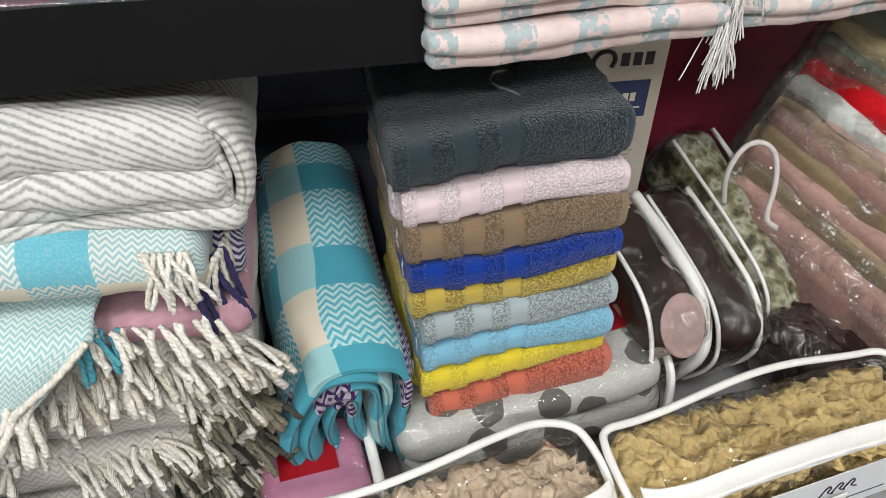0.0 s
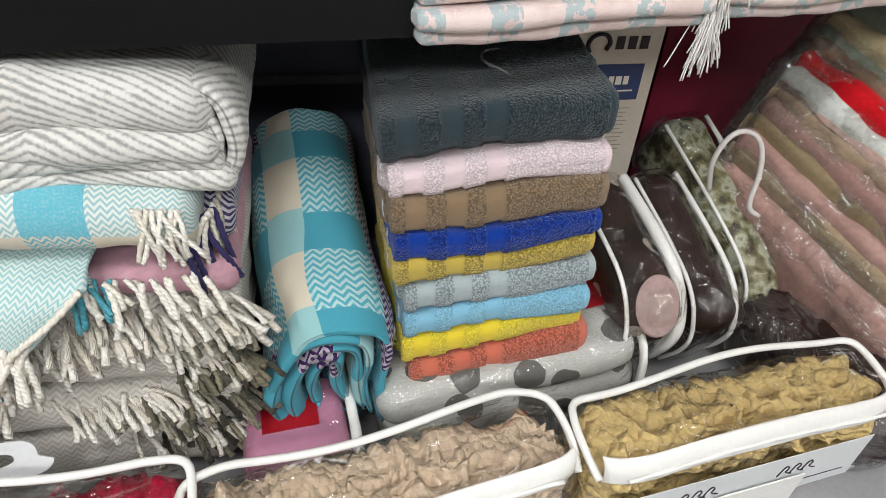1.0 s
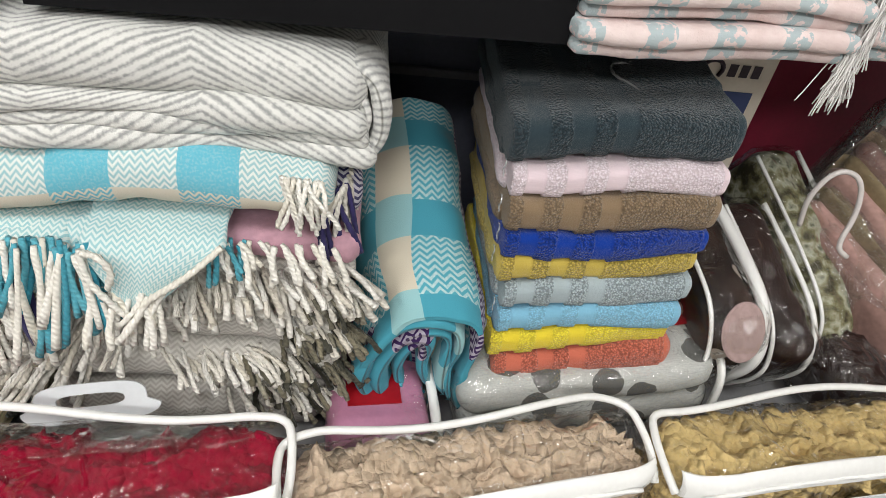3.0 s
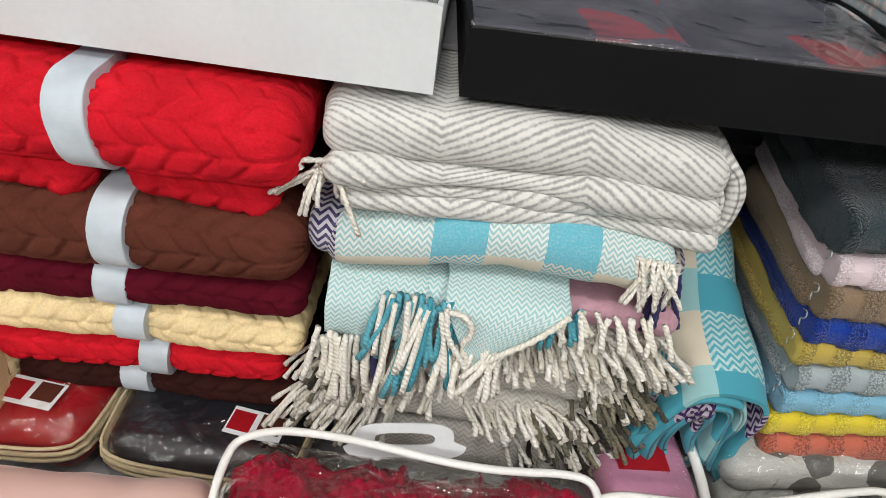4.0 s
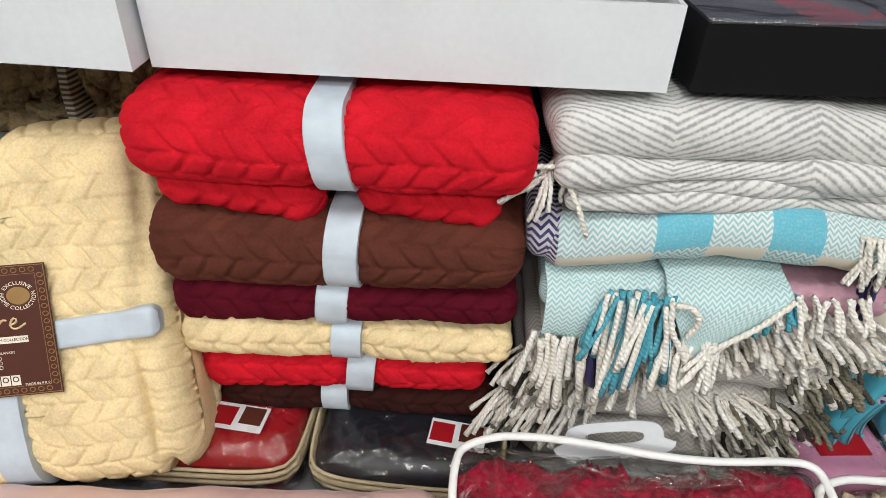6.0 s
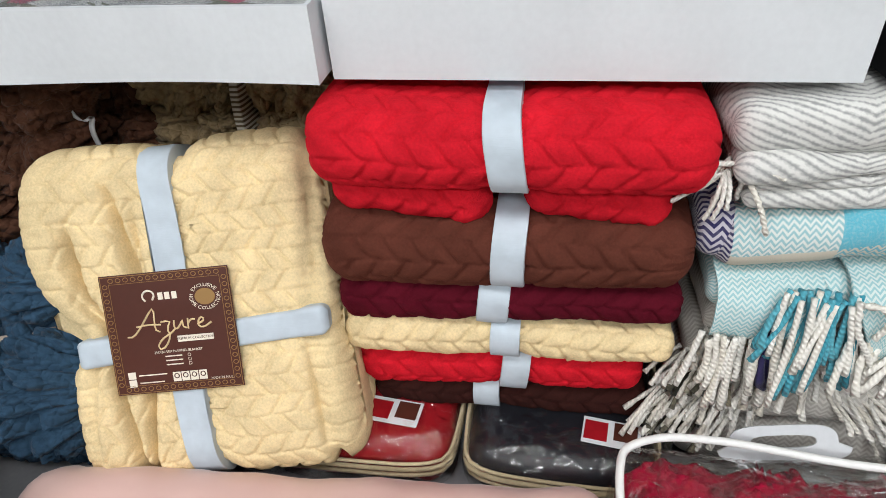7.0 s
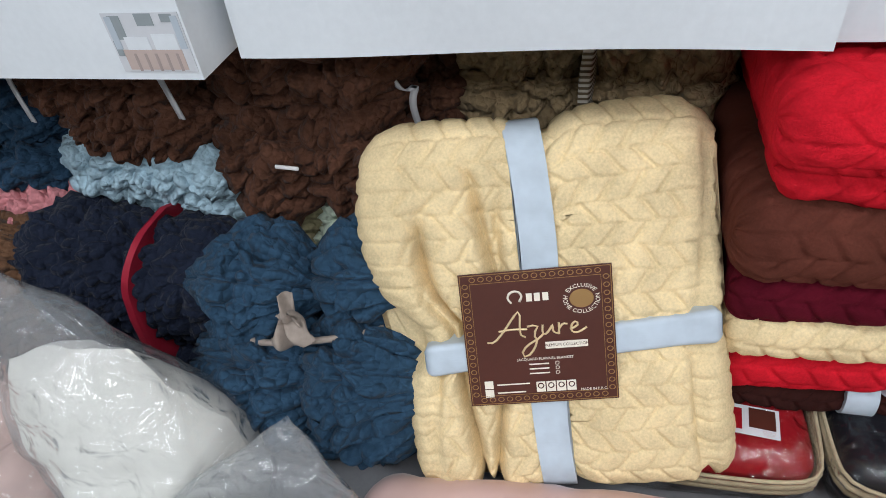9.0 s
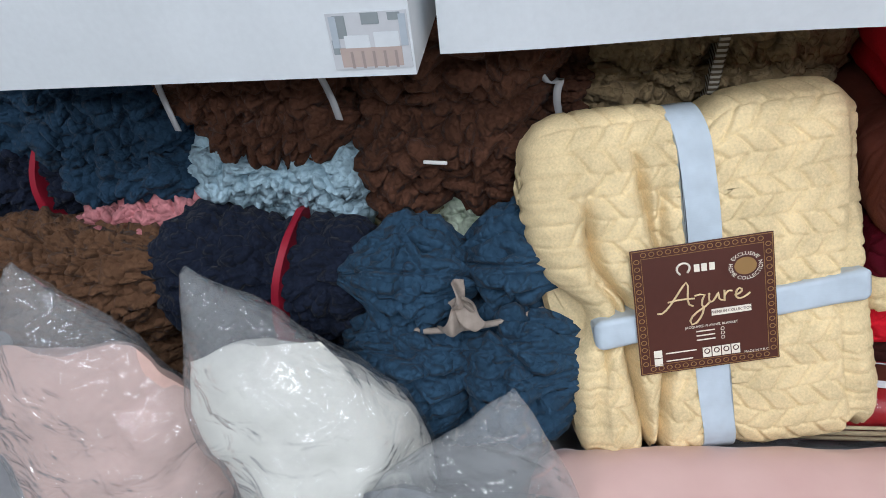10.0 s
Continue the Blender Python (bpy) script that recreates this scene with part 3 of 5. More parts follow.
part("border_line", flat([(0, 0.0625, 0.133, 0.0006), (0, -0.0625, 0.133, 0.0006), (0.0663, 0, 0.0006, 0.126), (-0.0663, 0, 0.0006, 0.126), (0, 0.0545, 0.116, 0.0004), (0, -0.0545, 0.116, 0.0004), (0.0578, 0, 0.0004, 0.11), (-0.0578, 0, 0.0004, 0.11)]), m_gold_dim, card, "", pose(0, -0.0007, 0))
part("script_print", strokes([
    [(-0.047, -0.002), (-0.041, -0.003), (-0.031, 0.008), (-0.021, 0.022), (-0.015, 0.028), (-0.0165, 0.013), (-0.017, 0.003), (-0.012, 0.001)],
    [(-0.036, 0.008), (-0.024, 0.0095), (-0.010, 0.0085)],
    [(-0.010, 0.011), (-0.004, 0.012), (0.001, 0.012), (-0.006, 0.002), (-0.001, 0.001), (-0.004, -0.010), (-0.012, -0.019), (-0.018, -0.016), (-0.012, -0.007), (0.0, -0.001), (0.004, 0.003)],
    [(0.004, 0.012), (0.003, 0.004), (0.006, 0.002), (0.011, 0.008), (0.013, 0.013), (0.0125, 0.004), (0.017, 0.003)],
    [(0.0185, 0.013), (0.0180, 0.002)], [(0.018, 0.007), (0.022, 0.012), (0.026, 0.011)],
    [(0.028, 0.006), (0.036, 0.009), (0.034, 0.014), (0.029, 0.010), (0.029, 0.003), (0.035, 0.002), (0.043, 0.007)]], 0.0011), m_gold, card, "flowing gold script swash", pose(0, -0.0007, 0))
part("logo_mark", strokes([[(-0.022, 0.034), (-0.026, 0.039), (-0.022, 0.045), (-0.015, 0.045), (-0.012, 0.040), (-0.015, 0.035)]], 0.0012), m_print_white, card, "pale rounded logo shape", pose(0, -0.0007, 0))
for lx in (-0.006, 0.001, 0.0085):
    part("logo_bar", flat([(lx, 0.0385, 0.0052, 0.0075)]), m_print_white, card, "", CARD_FACE)
seal = bmesh.new()
bmesh.ops.create_cone(seal, cap_ends=True, segments=28, radius1=0.0105, radius2=0.0095, depth=0.0006, matrix=Matrix.Translation((0.040, 0, 0.034)) @ Matrix.Rotation(radians(90), 4, "X") @ Matrix.Diagonal((1.05, 0.85, 1, 1)))
part("seal_print", seal, m_gold_dim, card, "dull gold oval seal", pose(0, -0.0007, 0))


def words(text, size, x, z, material, parent, m, bend_r=0.0, start=0.0):
    """Raised lettering; with bend_r it runs round a circle."""
    curve = bpy.data.curves.new("lettering", "FONT")
    curve.body, curve.size, curve.align_x, curve.align_y, curve.extrude = text, size, "CENTER", "CENTER", 0.0001
    curve.resolution_u = 2
    tmp = bpy.data.objects.new("lettering", curve)
    scene.collection.objects.link(tmp)
    me = bpy.data.meshes.new_from_object(tmp.evaluated_get(bpy.context.evaluated_depsgraph_get()))
    bpy.data.objects.remove(tmp)
    for v in me.vertices:
        if bend_r:
            a = start - v.co.x / bend_r if bend_r > 0 else start - v.co.x / bend_r
            rad = abs(bend_r) + (v.co.y if bend_r > 0 else -v.co.y)
            v.co = Vector((math.cos(a) * rad * 1.08, -v.co.z, math.sin(a) * rad * 0.9))
        else:
            v.co = Vector((v.co.x, -v.co.z, v.co.y))
    return part("lettering", me, material, parent, "", m @ pose(x, -0.0002, z))


CARD = pose(0, -0.0007, 0)
words("EXCLUSIVE", 0.0055, 0.040, 0.034, m_print_white, card, CARD, 0.0135, math.pi / 2)
words("HOME COLLECTION", 0.0055, 0.040, 0.034, m_print_white, card, CARD, -0.0135, -math.pi / 2)
part("print_panel", flat([(0.024, -0.008, 0.038, 0.0065)]), m_print_white, card, "", CARD)
words("PREMIUM COLLECTION", 0.0038, 0.024, -0.008, m_card_brown, card, pose(0, -0.0010, 0))
words("JACQUARD FLANNEL BLANKET", 0.0036, 0.004, -0.0205, m_print_white, card, CARD)
part("small_print", flat([(-0.002, -0.0255, 0.018, 0.0012), (-0.002, -0.030, 0.018, 0.0012), (-0.002, -0.0345, 0.018, 0.0012), (-0.027, -0.044, 0.030, 0.0012), (-0.029, -0.052, 0.026, 0.0012)]), m_print_white, card, "", CARD)
part("tick_box", strokes([[(0.013, z), (0.016, z), (0.016, z + 0.003), (0.013, z + 0.003), (0.013, z)] for z in (-0.027, -0.0315, -0.036)], 0.0003), m_print_white, card, "", CARD)
for ix, iz, iw, ih in [(-0.0495, -0.0435, 0.008, 0.0075), (-0.0495, -0.052, 0.008, 0.0075)] + [(-0.002 + k * 0.0093, -0.048, 0.0082, 0.010) for k in range(4)]:
    part("icon_print", flat([(ix, iz, iw, ih)]), m_print_white, card, "small pale square icon", CARD)
part("icon_centre", strokes([[(-0.002 + k * 0.0093 + 0.0026 * math.cos(a * 0.8), -0.047 + 0.0026 * math.sin(a * 0.8)) for a in range(9)] for k in range(4)], 0.0006), m_card_brown, card, "", pose(0, -0.0010, 0))
words("MADE IN P.R.C.", 0.0036, 0.046, -0.053, m_print_white, card, CARD)


# ---- towels ----
TOWELS = (
    ("coral", (0.62, 0.17, 0.11), 0.633, 0.831, 0.595, 0.526, 0.563, 0.19), ("lemon yellow", (0.84, 0.66, 0.05), 0.621, 0.823, 0.600, 0.563, 0.597, 0.16),
    ("sky blue", (0.24, 0.52, 0.70), 0.629, 0.828, 0.598, 0.597, 0.627, 0.13), ("pale grey blue", (0.42, 0.50, 0.53), 0.624, 0.828, 0.603, 0.627, 0.661, 0.12),
    ("mustard", (0.58, 0.44, 0.09), 0.616, 0.824, 0.610, 0.661, 0.690, 0.12), ("royal blue", (0.006, 0.045, 0.33), 0.618, 0.827, 0.607, 0.690, 0.719, 0.10),
    ("taupe", (0.27, 0.19, 0.115), 0.610, 0.824, 0.612, 0.719, 0.758, 0.07), ("pale pink", (0.84, 0.69, 0.74), 0.612, 0.825, 0.618, 0.758, 0.790, 0.08),
    ("dark slate", (0.032, 0.052, 0.064), 0.606, 0.824, 0.626, 0.790, 0.838, 0.10))
for k, (hue, c, x0, x1, front, z0, z1, lean) in enumerate(TOWELS):
    w, h, d = x1 - x0, z1 - z0 + 0.004, 0.25
    ob = thing("hand_towel", f"{hue} terry hand towel folded in a stack", "towel", at_front((x0 + x1) / 2, front, z0 - 0.001, d, h) @ pose(0, 0, 0, 0, 0, 1.2 * math.sin(k * 2.3) - 1.0), "stacked hand towels")
    mat = terry_cloth("terry_" + hue.replace(" ", "_"), c)
    tilt = bend(fz=lambda p, w=w, k=k, lean=lean: lean * p[:, 0] + 0.003 * np.sin(p[:, 0] * 30 + k) * (p[:, 1] < -0.05) + (0.10 if k > 6 else 0.03) * np.clip(p[:, 1] + 0.06, 0, 1))
    part("folded_layer", sweep(round_rect(d, h * 0.86, h * 0.33, 150), w, 0.006, 170, terry(w, 40 + k), tilt), mat, ob, m=pose(0, 0, h * 0.06))
    part("folded_layer", sweep(round_rect(d - 0.030, h * 0.42, h * 0.2, 90), w - 0.004, 0.005, 100, terry(w, 60 + k), tilt), mat, ob, m=pose(-0.003, 0.014, -h * 0.29))
    hook_at = (-w / 2 - 0.003, -d / 2 + 0.02, -0.002) if k < 8 else (0.012, -0.030, h / 2 + 0.004)
    loop = [(0, 0, -0.008), (-0.001, 0.003, 0), (-0.002, -0.007, 0.006), (-0.001, -0.002, 0.013), (0, 0.008, 0.007)] if k < 8 else [(0.010, -0.040, -0.004), (0.004, -0.028, 0.0), (-0.014, -0.010, 0.001), (-0.010, 0.014, 0.003), (0.008, 0.018, 0.004), (0.018, 0.006, 0.003)]
    part("hanger_hook", tubes([smooth_path(loop, 24)], 0.0009 if k < 8 else 0.0018, 6), m_hook, ob, "clear plastic hanger hook", pose(*hook_at))
    if k == 8:
        part("price_tag", boxed(0.040, 0.020, 0.001, 0.0003), m_white_card, ob, "small clear and white paper tag", pose(0.030, 0.045, h / 2 + 0.015, 6, -6, 12))


# ---- boxes on the upper shelf ----
m_floral = Mat("floral_print_cotton", 0.8)
fl = m_floral.noise(11, 5)
rose = m_floral.voronoi(17)
base_col = m_floral.ramp(fl, (0.40, (0.74, 0.74, 0.70)), (0.52, (0.50, 0.50, 0.48)), (0.58, (0.78, 0.78, 0.74)))
green = m_floral.mix((m_floral.noise(34, 3) * m_floral.noise(9, 2)).above(0.33), base_col, (0.20, 0.21, 0.10))
pinked = m_floral.mix((rose + m_floral.noise(75, 4) * 0.55).below(0.50), green, (0.55, 0.07, 0.12))
m_floral = m_floral.colour(pinked).bump(m_floral.noise(900, 2), 0.3, 0.0006).material
m_dark_print = Mat("dark_print_cotton", 0.7)
m_dark_print.colour(m_dark_print.mix(m_dark_print.noise(7, 3).above(0.61), m_dark_print.ramp(m_dark_print.noise(12, 4), (0.40, (0.018, 0.017, 0.022)), (0.62, (0.13, 0.12, 0.14))), (0.50, 0.02, 0.03)))
m_dark_print = m_dark_print.material
m_trim_print = cloth("grey_white_trim", (0.40, 0.40, 0.40), vary=0.7)


def tray_box(label, card_mat, inner, x0, x1, front, z0, h, d=0.30, closed=False, wavy=0.0, yaw=0.0, lid=None):
    w = x1 - x0
    ob = thing("bedding_box", label, "box", pose((x0 + x1) / 2, front + d / 2, z0, 0, 0, yaw))
    th = 0.004

    def wave(sx, sy, sz, at, name):
        bm = bmesh.new()
        bmesh.ops.create_cube(bm, size=1, matrix=Matrix.Translation(at) @ Matrix.Diagonal((sx, sy, sz, 1)))
        if max(sx, sy) > 0.1:
            bmesh.ops.subdivide_edges(bm, edges=[e for e in bm.edges if e.calc_length() > 0.1], cuts=30, use_grid_fill=True)
        for v in bm.verts:
            v.co.y += wavy * math.sin(v.co.x * 13 + 1) * (1.0 if v.co.z < h * 0.4 else 0.2) * (v.co.y < 0)
            v.co.z += wavy * 0.5 * math.sin(v.co.x * 9) * (v.co.z < h * 0.3) * (v.co.y < 0) + (wavy * 0.5 if v.co.z < h * 0.3 else 0)
        part(name, bm, card_mat, ob)

    wave(w, th, h, (0, -d / 2 + th / 2, h / 2), "front_panel")
    wave(w, th, h, (0, d / 2 - th / 2, h / 2), "back_panel")
    wave(th, d - 2 * th, h, (-w / 2 + th / 2, 0, h / 2), "side_panel")
    wave(th, d - 2 * th, h, (w / 2 - th / 2, 0, h / 2), "side_panel")
    wave(w - 2 * th, d - 2 * th, th, (0, 0, th / 2), "bottom_panel")
    if closed:
        part("lid", boxed(w - 2 * th, d - 2 * th, th, 0.001, (0, 0, h - th)), card_mat, ob)
    else:
        body = sweep(round_rect(d - 0.02, h - 0.014, 0.018, 70), w * 0.47, 0.016, 60, soft(0.003, 5))
        part("folded_fabric", body, inner, ob, "", pose(-w * 0.245, 0, h / 2 - 0.002))
        body = sweep(round_rect(d - 0.02, h - 0.016, 0.018, 70), w * 0.47, 0.016, 60, soft(0.003, 8))
        part("folded_fabric", body, inner, ob, "", pose(w * 0.245, 0, h / 2 - 0.002))
        part("window_film", boxed(w - 0.01, d - 0.01, 0.0006, 0, (0, 0, h - 0.0035)), lid or m_lid, ob, "clear glossy window film")
    return ob


box_a = tray_box("open white bedding box showing floral print fabric", m_white_card, m_floral, -0.208, 0.211, 0.598, 0.9035, 0.068)
part("woven_trim", tubes([smooth_path([(-0.20, -0.142, 0.064), (-0.1, -0.143, 0.066), (-0.02, -0.139, 0.067), (-0.004, -0.12, 0.068)], 40)], 0.004, 6), m_trim_print, box_a, "grey and white woven edging")
tray_box("white bedding box with slightly warped card walls", m_white_card, m_floral, -0.640, -0.213, 0.578, 0.9035, 0.068, wavy=0.004)
box_c = tray_box("closed white bedding box with a bedroom photograph", m_white_card, m_floral, -1.085, -0.655, 0.540, 0.9025, 0.095, closed=True)
box_d = tray_box("black bedding box under glossy clear film", m_black_card, m_dark_print, 0.222, 0.622, 0.616, 0.9025, 0.056, yaw=3.5, lid=m_gloss_lid)
# Glossy lip added to carry the highlight along the box's front edge.
part("film_edge", sweep(round_rect(0.010, 0.003, 0.0014, 24), 0.396, 0.001, 60, soft(0.0016, 8)), m_gloss_lid, box_d, "glossy film lip added to catch a highlight", pose(0, -0.146, 0.0565))
photo = part("photo_print", boxed(0.064, 0.0008, 0.046, 0), paper("photo_grey", (0.55, 0.56, 0.58)), box_c, "small printed photograph of a made bed", pose(0.181, -0.1505, 0.030))
part("photo_bed", flat([(0.0, -0.013, 0.050, 0.016)]), paper("photo_beige", (0.45, 0.36, 0.32)), photo, "", pose(0, -0.0006, 0))
m_photo_blue = paper("photo_blue_grey", (0.42, 0.47, 0.52))
for cx in (-0.027, 0.028):
    part("photo_curtain", flat([(cx, 0.008, 0.0055, 0.025)]), m_photo_blue, photo, "", pose(0, -0.0008, 0))
part("photo_fold", flat([(-0.016 + 0.009 * k, -0.015, 0.0022, 0.014) for k in range(5)]), paper("photo_shadow", (0.33, 0.27, 0.25)), photo, "", pose(0, -0.0009, 0))
part("photo_pillow", flat([(-0.010, 0.000, 0.020, 0.010), (0.014, 0.001, 0.020, 0.012)]), m_white_card, photo, "", pose(0, -0.0007, 0))
part("photo_wall", flat([(-0.022, 0.012, 0.010, 0.018), (0.003, 0.018, 0.014, 0.009), (0.022, 0.019, 0.010, 0.006), (-0.028, -0.004, 0.005, 0.012)]), paper("photo_dark", (0.26, 0.29, 0.30)), photo, "", pose(0, -0.0006, 0))

# ---- woven throws ----
m_stripe = Mat("grey_white_herringbone_wool", 0.95, sheen=0.2, spec=0.1)
su, sv = m_stripe.uv()
wob = m_stripe.noise(9, 3) * 0.010
tri = (((su + 0.075) / 0.24).frac() * 2.0 - 1.0).absolute()
band = ((sv + wob * 0.5 - tri * 0.062) / 0.0074).frac()
m_stripe.colour(m_stripe.mix((((band - 0.5).absolute() * -2.0 + 0.68 + (m_stripe.noise(300, 3) - 0.5) * 1.3 + (m_stripe.noise(40, 3) - 0.5) * 0.9) * 1.5)._op("MINIMUM", 1.0).most(0.0), (0.70, 0.70, 0.67), (0.33, 0.335, 0.33)))
m_stripe.bump(m_stripe.noise(800, 3), 0.6, 0.0012)
m_stripe = m_stripe.material


def check_mat(name, turn=False):
    """Turquoise and white chevron weave, crossed by plain turquoise and cream bands and a navy border."""
    m = Mat(name, 0.95, sheen=0.15, spec=0.1)
    u, v = m.uv()
    if turn:
        u, v = v, u
    chevron = zigzag(v, u, 0.0058, 0.0085)
    field = m.mix(chevron, (0.66, 0.70, 0.67), (0.30, 0.50, 0.53))
    k = ((u + 0.064) / 0.099).frac() + u.below(-0.1) + u.above(0.11)
    plain = m.mix(k.below(0.48), field, (0.13, 0.44, 0.55))
    h = ((v + 0.162) / 0.16).frac()
    creamy = m.mix(k.below(0.48), (0.60, 0.55, 0.45), m.mix(chevron, (0.62, 0.58, 0.48), (0.14, 0.42, 0.52)))
    col = m.mix(h.below(0.27), plain, creamy)
    navy = m.mix(chevron, (0.50, 0.48, 0.52), (0.030, 0.028, 0.10))
    col = m.mix(u.below(-0.148), col, navy)
    m.colour(m.mix((m.noise(500, 2) - 0.45) * 0.8, col, (0.62, 0.64, 0.60)))
    return m.bump(m.noise(900, 2) + chevron * 0.3, 0.5, 0.001).material


def plain_chevron(name, a, b, period=0.007, rise=0.015, turn=False):
    m = Mat(name, 0.95, sheen=0.15, spec=0.1)
    u, v = m.uv()
    if turn:
        u, v = v, u
    m.colour(m.mix(zigzag(v, u, period, rise) * (m.noise(200, 2) * 0.4 + 0.75), a, b))
    return m.bump(m.noise(900, 2), 0.5, 0.001).material


m_check = check_mat("turquoise_check_weave")
m_aqua = plain_chevron("aqua_chevron_weave", (0.62, 0.70, 0.68), (0.30, 0.52, 0.55), 0.0054, 0.0080)
m_navy_chev = plain_chevron("navy_chevron_weave", (0.52, 0.50, 0.55), (0.03, 0.028, 0.10), 0.008, 0.014)
m_greige = plain_chevron("greige_herringbone_weave", (0.58, 0.56, 0.52), (0.44, 0.42, 0.38), 0.006, 0.012)
m_black_chev = plain_chevron("black_chevron_weave", (0.55, 0.53, 0.48), (0.03, 0.03, 0.03), 0.008, 0.014)
m_pink_wool = cloth("dusty_pink_wool", (0.50, 0.29, 0.35))

striped = thing("wool_throw", "grey and white zigzag wool throw folded thickly", "throw", pose(0.318, 0.74, 0.838))
hang = bend(fz=lambda p: -0.012 * np.clip((p[:, 0] + 0.02) / 0.2, 0, 1) ** 2 + 0.006 * np.cos((p[:, 0] + 0.02) * 9), fy=lambda p: 0.10 * np.clip(p[:, 0], -0.1, 0.2) * (p[:, 1] < 0))
part("folded_layer", sweep(round_rect(0.30, 0.050, 0.023, 150), 0.350, 0.022, 120, soft(0.004, 3), hang), m_stripe, striped, m=pose(-0.021, -0.002, 0.026))
part("folded_layer", sweep(round_rect(0.30, 0.024, 0.0115, 110), 0.342, 0.011, 110, soft(0.004, 6, 0.002, 0.2), hang), m_stripe, striped, m=pose(-0.016, -0.008, -0.004))
part("folded_layer", sweep(round_rect(0.29, 0.016, 0.0075, 110), 0.330, 0.007, 110, soft(0.003, 7, 0.002, 0.27), hang), m_stripe, striped, m=pose(-0.008, -0.006, -0.019))
part("folded_layer", sweep(round_rect(0.29, 0.020, 0.0095, 110), 0.340, 0.010, 110, soft(0.004, 9, 0.002, 0.23), hang), m_stripe, striped, m=pose(-0.006, -0.008, -0.034))
wrap = [(0.060, 0.034), (0.010, 0.036), (-0.020, 0.026), (-0.030, 0.000), (-0.030, -0.034), (-0.008, -0.056), (0.030, -0.052), (0.080, -0.044)]
part("folded_wrap", sweep(sheet_loop(wrap, 0.012, 90), 0.27, 0.006, 60, soft(0.003, 14)), m_stripe, striped, "", pose(0.138, 0.012, 0.0, 0, 0, 90))
part("folded_wrap", sweep(sheet_loop([(0.030, 0.020), (-0.008, 0.016), (-0.018, -0.004), (-0.012, -0.026), (0.030, -0.030)], 0.010, 60), 0.272, 0.005, 60, soft(0.003, 15)), m_stripe, striped, "", pose(0.138, 0.012, -0.006, 0, 0, 90))


def strands(rng, x0, x1, count, start, drop, out, spread, waver=0.004, n=20, bias=0.0):
    """Paths of fringe yarns that leave an edge and hang: start gives the root for a share 0..1."""
    made = []
    for k in range(count):
        t = (k + rng.random()) / count
        sx, sy, sz = start(t)
        length, lean, fwd = drop * rng.uniform(0.65, 1.15), rng.gauss(bias, spread), out * rng.uniform(0.5, 1.3)
        path, w1, w2 = [], rng.uniform(-waver, waver), rng.uniform(-waver, waver)
        for i in range(n):
            s = i / (n - 1)
            path.append((sx + lean * s + w1 * math.sin(s * 5), sy - fwd * math.sin(min(1, s * 1.6) * math.pi / 2) + w2 * math.sin(s * 4), sz - length * s ** 1.25))
        made.append(path)
    return made


rng = random.Random(5)
part("fringe", tubes(strands(rng, 0, 0, 9, lambda t: (-0.186 - 0.008 * t, -0.13 - 0.025 * t, -0.002 - 0.01 * t), 0.034, 0.018, 0.018), 0.0021, 6, 700), m_wool, striped, "knotted cream yarn fringe")
part("fringe", tubes([smooth_path(p, 14) for p in ([(-0.186, -0.15, -0.002), (-0.21, -0.163, 0.004), (-0.205, -0.165, -0.004)], [(-0.18, -0.155, -0.006), (-0.165, -0.172, -0.03), (-0.155, -0.172, -0.058)], [(-0.186, -0.15, -0.004), (-0.17, -0.168, 0.002), (-0.152, -0.170, -0.004)])], 0.0024, 6, 700), m_wool, striped, "loose cream yarn fringe")

checked = thing("checked_throw", "turquoise checked cotton throw folded in the stack", "throw", pose(0.290, 0.715, 0.764))
sway = bend(fz=lambda p: 0.011 * np.cos(p[:, 0] * 11) + 0.004 * np.sin((p[:, 0] + 0.05) * 21) * np.clip(-p[:, 1] / 0.1, 0, 1) + 0.03 * p[:, 0])
part("folded_layer", sweep(round_rect(0.28, 0.056, 0.026, 150), 0.318, 0.020, 110, soft(0.004, 21), sway), m_check, checked)
part("folded_edge", sweep(round_rect(0.25, 0.050, 0.024, 90), 0.034, 0.012, 12, soft(0.003, 23)), m_navy_chev, checked, "navy chevron border", pose(-0.158, -0.008, -0.002))
part("folded_edge", sweep(round_rect(0.22, 0.052, 0.024, 90), 0.05, 0.018, 16, soft(0.004, 24)), m_navy_chev, checked, "navy chevron border", pose(0.158, 0.012, -0.024))
rng = random.Random(8)
part("fringe", tubes(strands(rng, 0, 0, 13, lambda t: (0.115 + 0.035 * t, -0.136 + 0.004 * t, 0.026 - 0.006 * t), 0.048, 0.010, 0.012), 0.0022, 6, 600), m_wool, checked, "twisted cream yarn fringe")
part("fringe", tubes(strands(rng, 0, 0, 10, lambda t: (0.165 + 0.010 * t, -0.115 + 0.06 * t, 0.0), 0.075, 0.012, 0.010), 0.0026, 6, 600), m_wool_grey, checked, "twisted greige yarn fringe")
part("fringe", tubes(strands(rng, 0, 0, 8, lambda t: (0.148 + 0.020 * t, -0.125 + 0.03 * t, -0.004), 0.06, 0.012, 0.010), 0.0028, 6, 600), m_navy_yarn, checked, "navy yarn fringe")

aqua = thing("fringed_throw", "aqua chevron throw with corner turned and long fringe", "throw", pose(0.300, 0.715, 0.705))
droop = bend(fz=lambda p: -0.012 * np.clip(-p[:, 0] / 0.17, 0, 1) - 0.006 * np.sin(p[:, 0] * 22) * (p[:, 1] < 0))
part("folded_layer", sweep(round_rect(0.285, 0.044, 0.021, 130), 0.225, 0.018, 80, soft(0.005, 31), droop), m_aqua, aqua, "", pose(-0.055, 0, 0))
